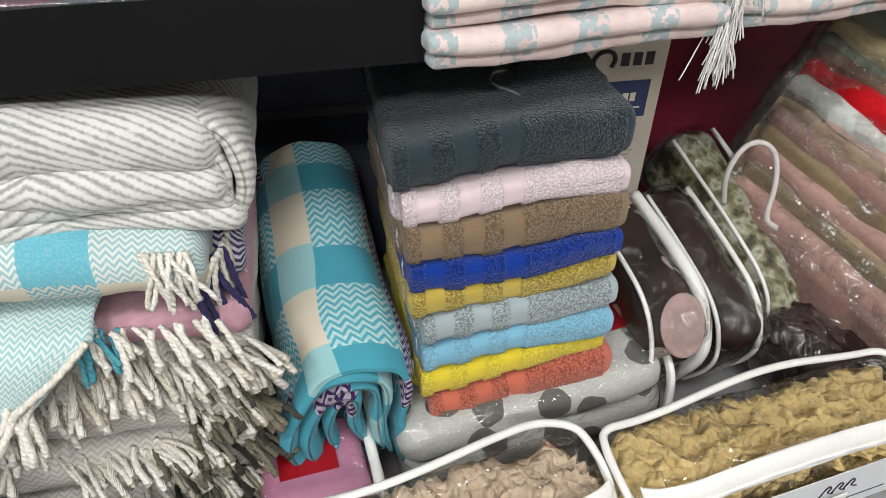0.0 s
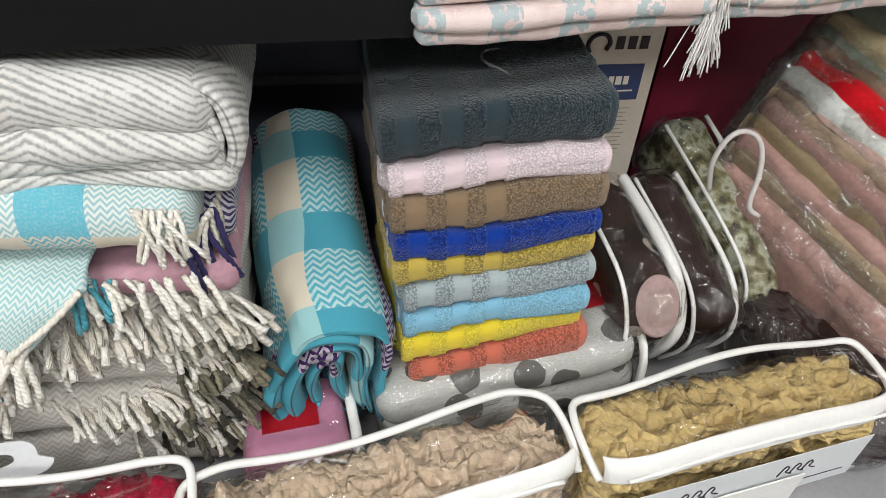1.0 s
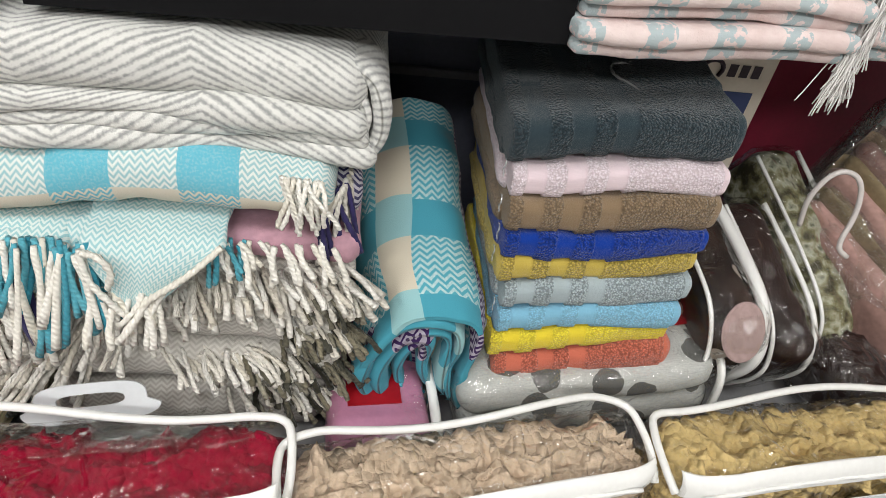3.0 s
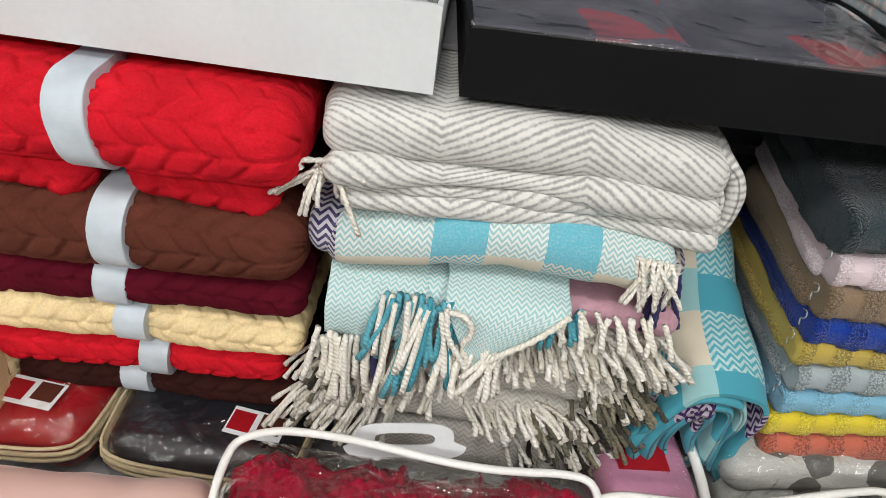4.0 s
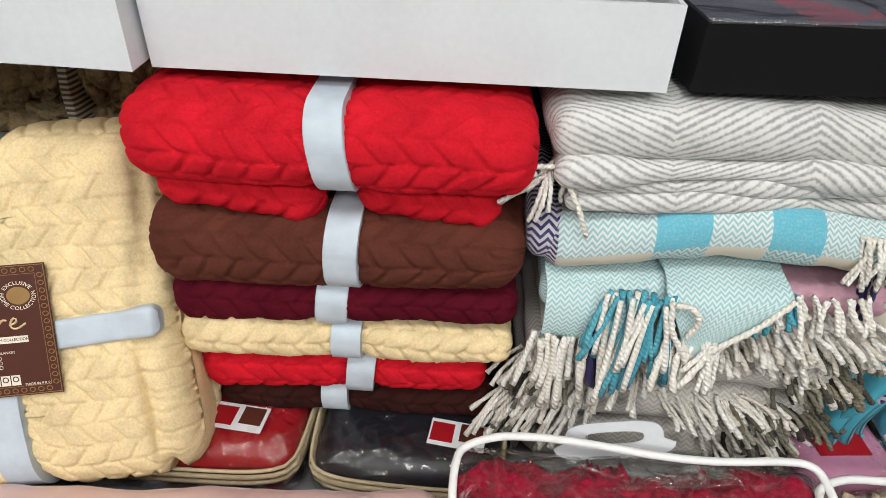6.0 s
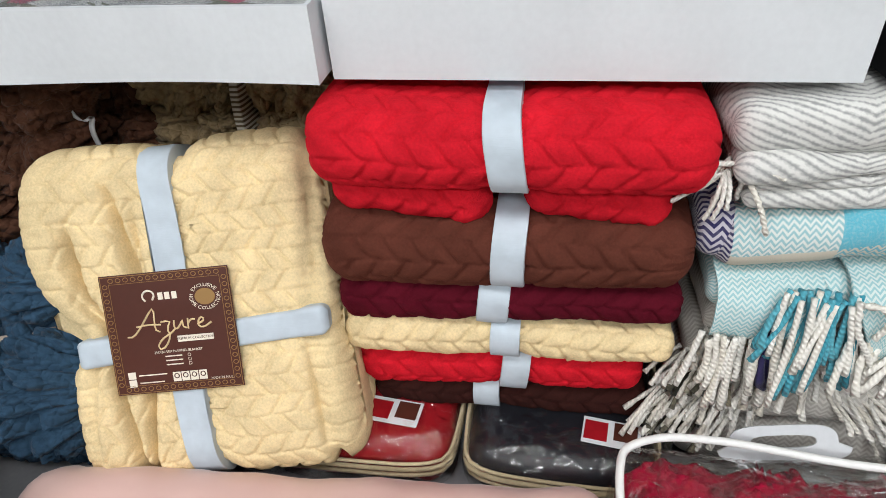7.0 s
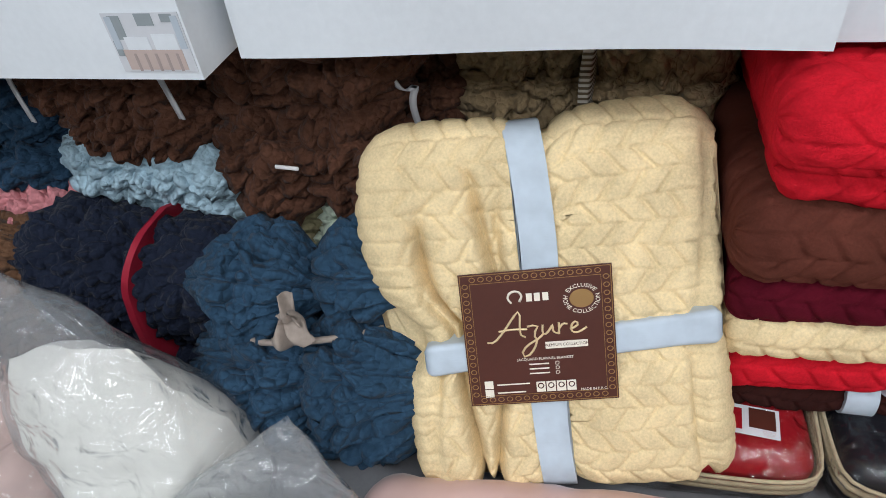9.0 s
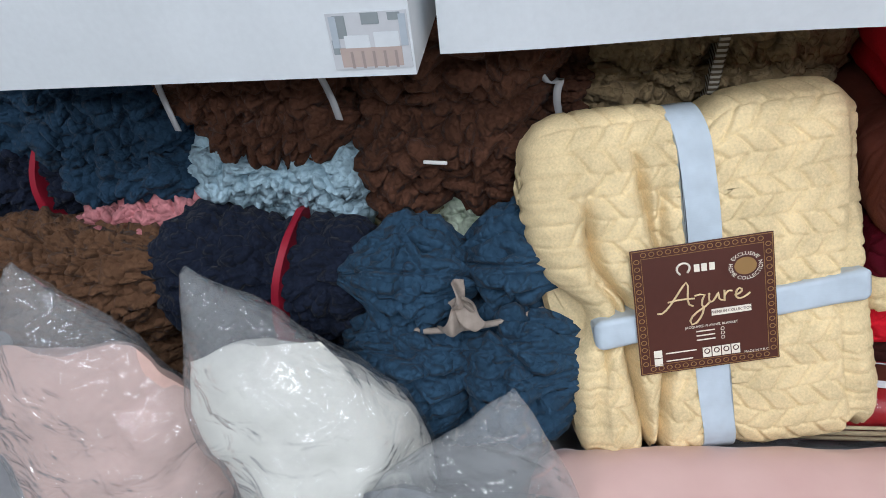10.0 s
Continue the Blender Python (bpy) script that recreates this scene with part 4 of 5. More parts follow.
part("folded_layer", sweep(round_rect(0.26, 0.024, 0.011, 90), 0.19, 0.010, 60, soft(0.004, 38)), m_greige, aqua, "grey herringbone layer", pose(0.076, 0.006, -0.030))
part("folded_corner", sweep(sheet_loop([(-0.02, 0.028), (-0.10, 0.03), (-0.150, 0.018), (-0.158, -0.010), (-0.154, -0.034)], 0.006, 40), 0.095, 0.003, 30, soft(0.004, 33)), m_aqua, aqua, "", pose(-0.118, 0, -0.004))
part("folded_corner", sweep(sheet_loop([(-0.02, 0.026), (-0.11, 0.030), (-0.155, 0.022), (-0.162, -0.010), (-0.160, -0.052)], 0.006, 50), 0.115, 0.003, 36, soft(0.005, 34), bend(fx=lambda p: -(p[:, 0] + 0.022) * np.clip((0.020 - p[:, 2]) / 0.070, 0, 1) * 0.92 * (p[:, 1] < -0.12))), m_aqua, aqua, "", pose(0.002, -0.004, 0.002))
part("corner_edging", tubes([smooth_path([(-0.052, -0.166, 0.022), (-0.050, -0.172, -0.006), (-0.034, -0.174, -0.030), (-0.024, -0.172, -0.050)], 40), smooth_path([(0.058, -0.160, 0.026), (0.030, -0.170, 0.000), (-0.002, -0.174, -0.022), (-0.022, -0.172, -0.048)], 40), smooth_path([(-0.050, -0.168, 0.020), (-0.036, -0.174, 0.024), (-0.026, -0.175, 0.008), (-0.034, -0.174, -0.012)], 30)], 0.0030, 6, 600), m_wool, aqua, "twisted cream corner edging")
part("folded_layer", sweep(round_rect(0.262, 0.030, 0.014, 90), 0.16, 0.012, 50, soft(0.004, 36)), m_pink_wool, aqua, "dusty pink woven layer", pose(0.092, 0.004, -0.002))


def fan(r, count, xa, xb, y, z, length, lean, drop, out, loose=0.22, n=9):
    """Straight tufts that leave an edge and spread: lean runs from the first end's to the last end's slant."""
    made = []
    for k in range(count):
        t = (k + r.random()) / count
        way = Vector((lean[0] + (lean[1] - lean[0]) * t + r.gauss(0, loose), -out * r.uniform(0.6, 1.4), -drop + r.gauss(0, loose))).normalized()
        long, bow = length * r.uniform(0.6, 1.15), r.uniform(-0.006, 0.006)
        root = Vector((xa + (xb - xa) * t, y - 0.012 * r.random(), z + 0.012 * (r.random() - 0.5)))
        made.append([tuple(root + way * (long * i / (n - 1)) + Vector((bow * math.sin(3 * i / (n - 1)), 0, -0.20 * long * (i / (n - 1)) ** 2))) for i in range(n)])
    return made


def tufts(r, parent, material, text, count, xa, xb, y, z, length, lean, drop=0.7, out=0.8, radius=(0.0021, 0.0031), loose=0.22, twist=520):
    part("fringe", tubes(fan(r, count, xa, xb, y, z, length, lean, drop, out, loose), [r.uniform(*radius) for _ in range(count)], 6, twist, 0.25), material, parent, text)


rng = random.Random(11)
tufts(rng, aqua, m_wool, "thick twisted cream yarn fringe", 14, -0.172, -0.112, -0.152, -0.034, 0.066, (-0.08, 0.10), 1.0, 0.16, (0.0026, 0.0034), 0.10)
tufts(rng, aqua, m_teal_yarn, "twisted teal yarn fringe", 20, -0.108, -0.045, -0.150, 0.020, 0.082, (-0.30, 0.05), 1.0, 0.25, (0.0024, 0.0032), 0.16)
tufts(rng, aqua, m_wool, "thick twisted cream yarn fringe", 10, -0.112, -0.050, -0.154, 0.020, 0.086, (-0.35, 0.10), 1.0, 0.28, (0.0026, 0.0034), 0.16)
tufts(rng, aqua, m_wool, "thick twisted cream yarn fringe", 16, -0.052, 0.012, -0.160, -0.024, 0.046, (-0.25, -0.25), 1.0, 0.3, (0.0024, 0.0032), 0.22)
tufts(rng, aqua, m_navy_yarn, "dark navy yarn fringe", 4, -0.114, -0.104, -0.148, -0.020, 0.062, (0, 0), 1.0, 0.1, (0.0028, 0.0036), 0.05)
tufts(rng, aqua, m_wool, "cream yarn fringe", 16, 0.050, 0.150, -0.132, 0.016, 0.036, (0.1, 0.5), 0.9, 0.4, (0.0022, 0.0030), 0.2)
tufts(rng, aqua, m_teal_yarn, "teal yarn fringe", 6, 0.035, 0.080, -0.132, 0.018, 0.036, (0, 0.3), 0.9, 0.4, (0.0020, 0.0026), 0.2)


def fringed(label, z, h, x0, x1, fabric, seed, rows):
    """A folded throw; each row of its fringe runs between two shares of the half width, at a height over its middle."""
    ob = thing("fringed_throw", label, "throw", pose((x0 + x1) / 2, 0.72, z))
    w = x1 - x0
    part("folded_layer", sweep(round_rect(0.27, h, h * 0.46, 120), w, h * 0.4, 90, soft(0.004, seed), bend(fz=lambda p: 0.004 * np.sin(p[:, 0] * 18 + seed))), fabric, ob)
    r = random.Random(seed)
    for mat, count, xa, xb, zz, long, lean, drop, text in rows:
        tufts(r, ob, mat, text, count, xa * w / 2, xb * w / 2, -0.118, zz, long, lean, drop)
    return ob


fringed("greige herringbone throw with a thick tufted fringe", 0.652, 0.046, 0.140, 0.462, m_greige, 41, (
    (m_wool_grey, 44, 0.10, 1.0, 0.026, 0.050, (0.2, 1.1), 0.45, "dense greige yarn fringe"), (m_wool_grey, 46, -0.35, 1.0, 0.014, 0.046, (0.0, 0.9), 0.6, "dense greige yarn fringe"),
    (m_wool, 22, -0.45, 0.6, 0.006, 0.048, (-0.1, 0.4), 0.85, "cream yarn fringe"), (m_wool_grey, 18, -1.0, -0.3, -0.004, 0.046, (-0.6, -0.1), 0.8, "dense greige yarn fringe"),
    (m_dark_yarn, 16, 0.72, 1.02, 0.000, 0.042, (0.6, 1.1), 0.6, "black and olive fringe")))
part("folded_edge", sweep(round_rect(0.24, 0.032, 0.014, 70), 0.030, 0.012, 10, soft(0.003, 44)), m_black_chev, aqua, "black and cream chevron border", pose(0.142, 0.01, -0.026))
fringed("greige throw with cream and dark fringe", 0.602, 0.048, 0.132, 0.462, m_greige, 47, (
    (m_wool_grey, 26, -1.05, -0.25, 0.010, 0.050, (-1.0, -0.1), 0.6, "dense greige yarn fringe"), (m_wool, 14, -1.0, -0.2, 0.004, 0.050, (-0.8, 0.0), 0.7, "cream yarn fringe"),
    (m_dark_yarn, 12, -1.02, -0.72, -0.004, 0.048, (-1.1, -0.5), 0.6, "black and olive fringe"),
    (m_dark_yarn, 34, 0.62, 1.02, 0.006, 0.040, (0.5, 1.2), 0.6, "black and olive fringe"), (m_wool_grey, 12, 0.55, 1.0, 0.012, 0.040, (0.5, 1.0), 0.6, "short greige fringe")))
fringed("grey beige throw at the bottom of the stack", 0.542, 0.056, 0.128, 0.460, m_greige, 53, (
    (m_wool_grey, 30, -1.10, -0.50, 0.016, 0.060, (-1.2, -0.3), 0.6, "dense greige yarn fringe"), (m_wool, 12, -1.05, -0.5, 0.006, 0.060, (-1.1, -0.4), 0.7, "cream yarn fringe"),
    (m_dark_yarn, 14, -1.05, -0.7, -0.002, 0.052, (-1.0, -0.5), 0.8, "black and olive fringe"), (m_wool_grey, 50, -0.10, 0.66, 0.018, 0.042, (0.6, 0.9), 0.45, "combed cream yarn fringe"),
    (m_dark_yarn, 34, 0.35, 1.0, 0.010, 0.040, (0.6, 1.1), 0.55, "black and olive fringe")))
fringed("olive fringed throw lying under the stack", 0.4665, 0.090, 0.135, 0.450, m_greige, 57, ((m_wool_grey, 20, 0.3, 1.0, 0.036, 0.036, (0.4, 0.9), 0.5, "olive yarn fringe"), (m_dark_yarn, 26, 0.4, 1.0, 0.030, 0.038, (0.4, 0.9), 0.6, "black and olive fringe")))

# teal throw standing folded beside the towels
m_teal_check = Mat("teal_check_weave", 0.95, sheen=0.15, spec=0.1)
tu, tv = m_teal_check.uv()
chev = zigzag(tu, tv, 0.008, 0.014)
k1, k2 = ((tu + 0.055) / 0.115).frac(), (tv - 0.217).absolute() * 10.0
teal_a = m_teal_check.mix(chev * (m_teal_check.noise(420, 3) * 1.1 + 0.15), (0.09, 0.36, 0.44), (0.52, 0.66, 0.65))
teal_b = m_teal_check.mix(k1.below(0.40), teal_a, (0.065, 0.31, 0.40))
teal_c = m_teal_check.mix(k2.below(0.20), teal_b, m_teal_check.mix(k1.below(0.45), (0.60, 0.55, 0.44), (0.28, 0.50, 0.52)))
teal_d = m_teal_check.mix((tv - 0.108).absolute().below(0.020), teal_c, m_teal_check.mix(chev, (0.045, 0.02, 0.09), (0.42, 0.38, 0.46)))
m_teal_check.colour(teal_d).bump(m_teal_check.noise(900, 2), 0.5, 0.001)
m_teal_check = m_teal_check.material
teal = thing("checked_throw", "teal and cream checked throw folded on end", "throw", pose(0.535, 0.730, 0.655, 0, -19, 94))
slump = bend(fx=lambda p: 0.30 * (p[:, 2] - 0.035) * np.clip(-p[:, 0] / 0.15, 0, 1), fz=lambda p: 0.008 * np.sin(p[:, 0] * 30) - 0.022 * np.clip((-p[:, 0] - 0.06) / 0.09, 0, 1) ** 2, fy=lambda p: 0.008 * np.sin(p[:, 2] * 45 + 1 + p[:, 0] * 20) * np.clip((-p[:, 0] - 0.02) / 0.08, 0, 1))
arch = [(0.048, -0.118), (0.066, -0.06), (0.054, 0.020), (0.008, 0.036), (-0.036, 0.024), (-0.060, -0.03), (-0.050, -0.108)]
part("outer_fold", sweep(sheet_loop([(-y, z) for y, z in arch], 0.011, 90), 0.30, 0.005, 70, soft(0.005, 61), slump), m_teal_check, teal)
for n, (wide, up, leg, shift, seed) in enumerate(((0.82, -0.012, 0.0, 0.002, 63), (0.62, -0.030, 0.01, -0.003, 65), (0.44, -0.046, 0.0, 0.004, 67), (0.26, -0.060, 0.01, -0.002, 69))):
    inner_arch = [(y * wide + shift, (z + up if z > -0.1 else z + leg)) for y, z in arch]
    part("inner_fold", sweep(sheet_loop(inner_arch, 0.010, 70), 0.296 - 0.004 * n, 0.005, 60, soft(0.006, seed), slump), m_teal_check, teal, "", pose(0.002 * n, 0, 0))
part("core_fold", sweep(round_rect(0.018, 0.11, 0.008, 50), 0.27, 0.006, 40, soft(0.005, 67), slump), m_teal_check, teal, "", pose(0.004, 0.002, -0.115))
rng = random.Random(15)
for mat, count, name in ((m_teal_yarn, 16, "teal yarn fringe"), (m_wool, 10, "cream yarn fringe")):
    part("fringe", tubes(strands(rng, 0, 0, count, lambda t: (-0.172 - 0.008 * rng.random(), -0.034 + 0.07 * t, -0.098 - 0.03 * rng.random()), 0.056, 0.0, 0.010), 0.0022, 6, 600), mat, teal, name)


# ---- vinyl zip bags of crinkled covers ----
def zip_bag(label, fabric, m, w, d, h, seed, band_front=True, group="zipped bags at the shelf front", size=0.02, content=True):
    ob = thing("zip_bag", label, "bedding bag", m, group)
    if content:
        part("crinkled_cover", sweep(round_rect(d - 0.020, h - 0.018, 0.022, 150), w - 0.022, 0.024, int(w / 0.0028), crinkle(size * 1.25, 0.012, 0.004, seed, ridges=1.1)), fabric, ob, "", pose(0, 0, -0.004))
    part("clear_film", sweep(round_rect(d, h, 0.018, 60), w, 0.018, 50, soft(0.004, seed + 2), None), m_pvc, ob, "clear glossy vinyl with wrinkles")
    y0, y1, z = -d / 2, d / 2, h / 2
    wob = lambda x, k: 0.006 * math.sin(x * 17 + seed + k)
    xs = np.linspace(-w / 2 + 0.012, w / 2 - 0.012, 12)
    back = [(-w / 2 + 0.006, y0 + 0.006, z - 0.022), (-w / 2 + 0.001, y0 + 0.030, z - 0.010), (-w / 2 + 0.002, y1 - 0.030, z - 0.002), (-w / 2 + 0.008, y1 - 0.008, z + 0.002)] + [(x, y1 - 0.002 + wob(x, 0), z + 0.003 + wob(x, 1)) for x in xs[1:-1]] + [(w / 2 - 0.008, y1 - 0.008, z + 0.002), (w / 2 - 0.002, y1 - 0.030, z - 0.002), (w / 2 - 0.001, y0 + 0.030, z - 0.010), (w / 2 - 0.006, y0 + 0.006, z - 0.022)]
    part("piping", tubes([smooth_path(back, 90)], 0.0042, 8), m_piping, ob, "white vinyl piping")
    if band_front:
        tape = sweep(sheet_loop([(0.004, 0.012), (-0.002, 0.008), (-0.006, 0.0), (-0.006, -0.016)], 0.003, 24), w - 0.022, 0.002, 50, soft(0.001, seed + 5), bend(fz=lambda p: 0.005 * np.sin(p[:, 0] * 17 + seed + 1), fy=lambda p: 0.022 * (np.abs(p[:, 0]) / (w / 2)) ** 10))
        part("zip_tape", tape, m_piping, ob, "wide white zip tape", pose(0, y0 + 0.002, z - 0.008))
        part("zip_teeth", tubes([[(x, y0 - 0.006, z - 0.012 + wob(x, 1) * 0.8) for x in np.linspace(-w / 2 + 0.03, w / 2 - 0.03, 40)]], 0.0022, 6, 900), m_piping, ob, "white zip coil", pose(0, 0, 0))
    low = [(x, y0 - 0.001 + wob(x, 3) * 0.4, -z + 0.012) for x in xs]
    part("piping", tubes([smooth_path(low, 40)], 0.004, 8), m_piping, ob, "white vinyl piping")
    return ob


m_maroon_seer = seersucker("maroon_seersucker", (0.30, 0.008, 0.032))
m_tan_seer = seersucker("tan_seersucker", (0.60, 0.47, 0.35))
m_must_seer = seersucker("mustard_seersucker", (0.56, 0.42, 0.19))
zip_bag("clear zip bag of maroon crinkled cover, white piping", m_maroon_seer, pose(0.240, 0.462, 0.492, 0, 0, 1), 0.365, 0.095, 0.148, 3)
zip_bag("clear zip bag of tan crinkled cover, white piping", m_tan_seer, pose(0.592, 0.470, 0.488, 0, 0, 7.5), 0.372, 0.092, 0.14, 5)
mb = zip_bag("clear zip bag of mustard crinkled cover, printed card", m_must_seer, pose(0.970, 0.500, 0.490, 0, 0, 6), 0.378, 0.092, 0.14, 7)
insert = part("printed_insert", boxed(0.33, 0.001, 0.075, 0.0003), m_white_card, mb, "white insert card with dark writing", pose(-0.005, -0.0525, -0.020))
m_ink = Mat("dark_ink", 0.5).colour((0.03, 0.02, 0.03)).material
for side in (0, 8):
    part("script_print", strokes([[(-0.085 + k * 0.016, -0.006), (-0.080 + k * 0.016, 0.014), (-0.072 + k * 0.016, 0.006), (-0.078 + k * 0.016, -0.001), (-0.066 + k * 0.016, -0.006)] for k in (side, side + 1, side + 2)], 0.0009), m_ink, insert, "dark flowing script mark", pose(0.005, -0.0008, 0.008))
part("ruled_line", flat([(-0.07, -0.026, 0.15, 0.0012), (0.11, -0.020, 0.08, 0.0012)]), m_ink, insert, "thin dark rule", pose(0, -0.0008, 0))
part("flourish_print", strokes([[(-0.15, -0.02), (-0.14, 0.0), (-0.125, -0.006), (-0.132, -0.016), (-0.115, -0.014)], [(-0.14, 0.005), (-0.13, 0.012), (-0.122, 0.008)]], 0.0006), m_ink, insert, "thin grey flourish", pose(0, -0.0008, 0.0))
part("handle", boxed(0.12, 0.002, 0.05, 0.0008), m_piping, mb, "white bag handle tab", pose(0.02, -0.057, -0.045))
tab = thing("bag_handle", "white plastic carry handle with oval grip hole", "handle", pose(0.226, 0.534, 0.548, -35, -6, 4) @ Matrix.Diagonal((0.78, 1, 0.8, 1)))
bm = bmesh.new()
outer = [(0.066 * math.copysign(abs(math.cos(a)) ** 0.5, math.cos(a)) * (1.25 if math.sin(a) < 0 else 1), 0.024 * math.copysign(abs(math.sin(a)) ** 0.6, math.sin(a))) for a in np.linspace(0, 2 * math.pi, 49)[:-1]]
inner = [(0.040 * math.copysign(abs(math.cos(a)) ** 0.6, math.cos(a)), 0.008 * math.copysign(abs(math.sin(a)) ** 0.7, math.sin(a)) + 0.003) for a in np.linspace(0, 2 * math.pi, 49)[:-1]]
rings_v = [[bm.verts.new((x, y, z)) for x, z in ring] for y, ring in ((0, outer), (0, inner), (0.002, inner), (0.002, outer))]
for a in range(4):
    for j in range(48):
        q, w = rings_v[a], rings_v[(a + 1) % 4]
        bm.faces.new((q[j], q[(j + 1) % 48], w[(j + 1) % 48], w[j]))
part("grip_plate", bm, paper("grey_white_plastic", (0.62, 0.64, 0.66), 0.3), tab)
part("bag_flap", sweep(round_rect(0.10, 0.004, 0.0019, 40), 0.26, 0.002, 40, soft(0.006, 3)), m_pvc, tab, "clear vinyl flap", pose(0.0, -0.02, -0.030))

# red and black zip bags under the plush stack
m_gold_zip = cloth("gold_zip_tape", (0.46, 0.38, 0.24), vary=0.2, scale=1500)
m_red_sheet = paper("red_satin", (0.30, 0.006, 0.012), 0.4, 0.15)
m_black_sheet = paper("black_satin", (0.010, 0.011, 0.016), 0.4, 0.2)
for label, mat, x0, x1, front, yaw in (("red bedding set in clear bag with gold zip", m_red_sheet, -0.375, -0.110, 0.508, 0), ("black bedding set in clear bag with gold zip", m_black_sheet, -0.100, 0.124, 0.505, -2)):
    w, d, h = x1 - x0, 0.40, 0.086
    ob = thing("zip_bag", label, "bedding bag", pose((x0 + x1) / 2, front + d / 2, 0.4645, 0, 0, yaw), "zipped bags under the blankets")
    part("folded_set", sweep(round_rect(d - 0.012, h - 0.012, 0.030, 60), w - 0.012, 0.034, 50, soft(0.003, 71)), mat, ob)
    part("clear_film", sweep(round_rect(d, h, 0.032, 60), w, 0.036, 50, soft(0.003, 71)), m_pvc, ob, "clear glossy vinyl")
    for dz, r in ((0.014, 0.0034), (0.004, 0.0030), (0.024, 0.0022)):
        ring = [(-w / 2, 0.1, dz), (-w / 2, -d / 2 + 0.03, dz), (-w / 2 + 0.02, -d / 2 - 0.001, dz), (0, -d / 2 - 0.002, dz - 0.003), (w / 2 - 0.02, -d / 2 - 0.001, dz), (w / 2, -d / 2 + 0.03, dz), (w / 2, 0.1, dz)]
        part("zip_line", tubes([smooth_path(ring, 60)], r, 6, 900 if r > 0.003 else 0), m_gold_zip, ob, "gold zip tape")
    leaf = part("printed_insert", boxed(0.075, 0.042, 0.001, 0.0003), m_white_card, ob, "white and red printed leaflet", pose(0.055, -d / 2 + 0.055, h / 2 + 0.001, 0, 0, -6) @ Matrix.Diagonal((0.85, 0.85, 1, 1)))
    part("red_print", boxed(0.030, 0.030, 0.0006, 0), m_red_sheet, leaf, "red printed block", pose(-0.02, 0.0, 0.0008))
    part("photo_print", boxed(0.030, 0.028, 0.0006, 0), m_card_brown, leaf, "dark photograph", pose(0.018, 0.004, 0.0008))

# ---- packs at the front ----
m_blush = Mat("blush_quilt", 0.45, sheen=0.3, spec=0.4)
m_blush.colour(m_blush.ramp(m_blush.noise(7, 3), (0.3, (0.62, 0.40, 0.36)), (0.7, (0.74, 0.52, 0.47)))).bump(m_blush.noise(30, 3), 0.2, 0.003)
m_blush = m_blush.material
quilt = thing("quilt_pack", "blush pink quilt in a glossy bag lying flat", "quilt", pose(-0.250, 0.370, 0.479, 0, 0, 3.5))
part("folded_quilt", sweep(round_rect(0.205, 0.117, 0.05, 80), 0.63, 0.04, 90, soft(0.005, 81)), m_blush, quilt)
part("paper_label", boxed(0.12, 0.05, 0.001, 0.0003), m_white_card, quilt, "white printed label", pose(0.04, -0.062, 0.053, 26))
m_pink_sheet = paper("rose_pink_satin", (0.50, 0.22, 0.34), 0.35, 0.12)
pinkp = thing("sheet_pack", "rose pink sheet set in a clear bag", "sheet set", pose(0.500, 0.625, 0.461, 0, 0, 5))
part("folded_sheet", sweep(round_rect(0.20, 0.078, 0.03, 70), 0.115, 0.02, 40, soft(0.003, 83)), m_pink_sheet, pinkp)
part("clear_film", sweep(round_rect(0.208, 0.082, 0.03, 50), 0.121, 0.02, 30, soft(0.003, 84)), m_pvc, pinkp, "clear glossy wrapping")
part("red_label", boxed(0.06, 0.05, 0.001, 0), m_red_sheet, pinkp, "plain red label", pose(-0.005, -0.03, 0.042))
part("zip_edge", tubes([smooth_path([(0.062, -0.10, -0.03), (0.062, -0.104, 0.02), (0.062, -0.06, 0.040), (0.062, 0.06, 0.040)], 30)], 0.006, 8), m_piping, pinkp, "white zip edge")

m_leaf_print = Mat("grey_linen_leaf_print", 0.7)
ou, ov = m_leaf_print.uv()
lin = m_leaf_print.noise(60, 3, (1, 14, 14)) * 0.5 + m_leaf_print.noise(500, 2) * 0.5
bands = (ov - 0.315).absolute().below(0.060)
spots = (m_leaf_print.voronoi(21) + m_leaf_print.noise(45, 3) * 0.25).below(0.52)
m_leaf_print.colour(m_leaf_print.mix(spots * bands, m_leaf_print.ramp(lin, (0.35, (0.40, 0.41, 0.40)), (0.65, (0.55, 0.56, 0.54))), (0.12, 0.12, 0.115)))
m_leaf_print = m_leaf_print.bump(lin, 0.3, 0.0006).material
grey = thing("quilt_pack", "grey linen quilt with leaf print in clear bag", "quilt", pose(0.746, 0.722, 0.496, 0, -9, 2))
part("folded_quilt", sweep(round_rect(0.30, 0.050, 0.022, 120), 0.310, 0.025, 80, soft(0.004, 87)), m_leaf_print, grey, "", pose(0, 0, 0.027))
part("folded_quilt", sweep(round_rect(0.295, 0.054, 0.024, 120), 0.312, 0.025, 80, soft(0.004, 89)), m_leaf_print, grey, "", pose(0, -0.002, -0.025))
part("clear_film", sweep(round_rect(0.308, 0.112, 0.03, 60), 0.322, 0.026, 40, soft(0.004, 90)), m_pvc, grey, "clear glossy vinyl")
part("piping", tubes([smooth_path([(0.158, 0.12, 0.046), (0.160, -0.10, 0.046), (0.158, -0.146, 0.036), (0.150, -0.152, -0.03)], 40)], 0.005, 8), m_piping, grey, "white vinyl piping")
part("red_label", boxed(0.05, 0.06, 0.001, 0), m_red_sheet, grey, "plain red label", pose(0.108, -0.055, 0.057))

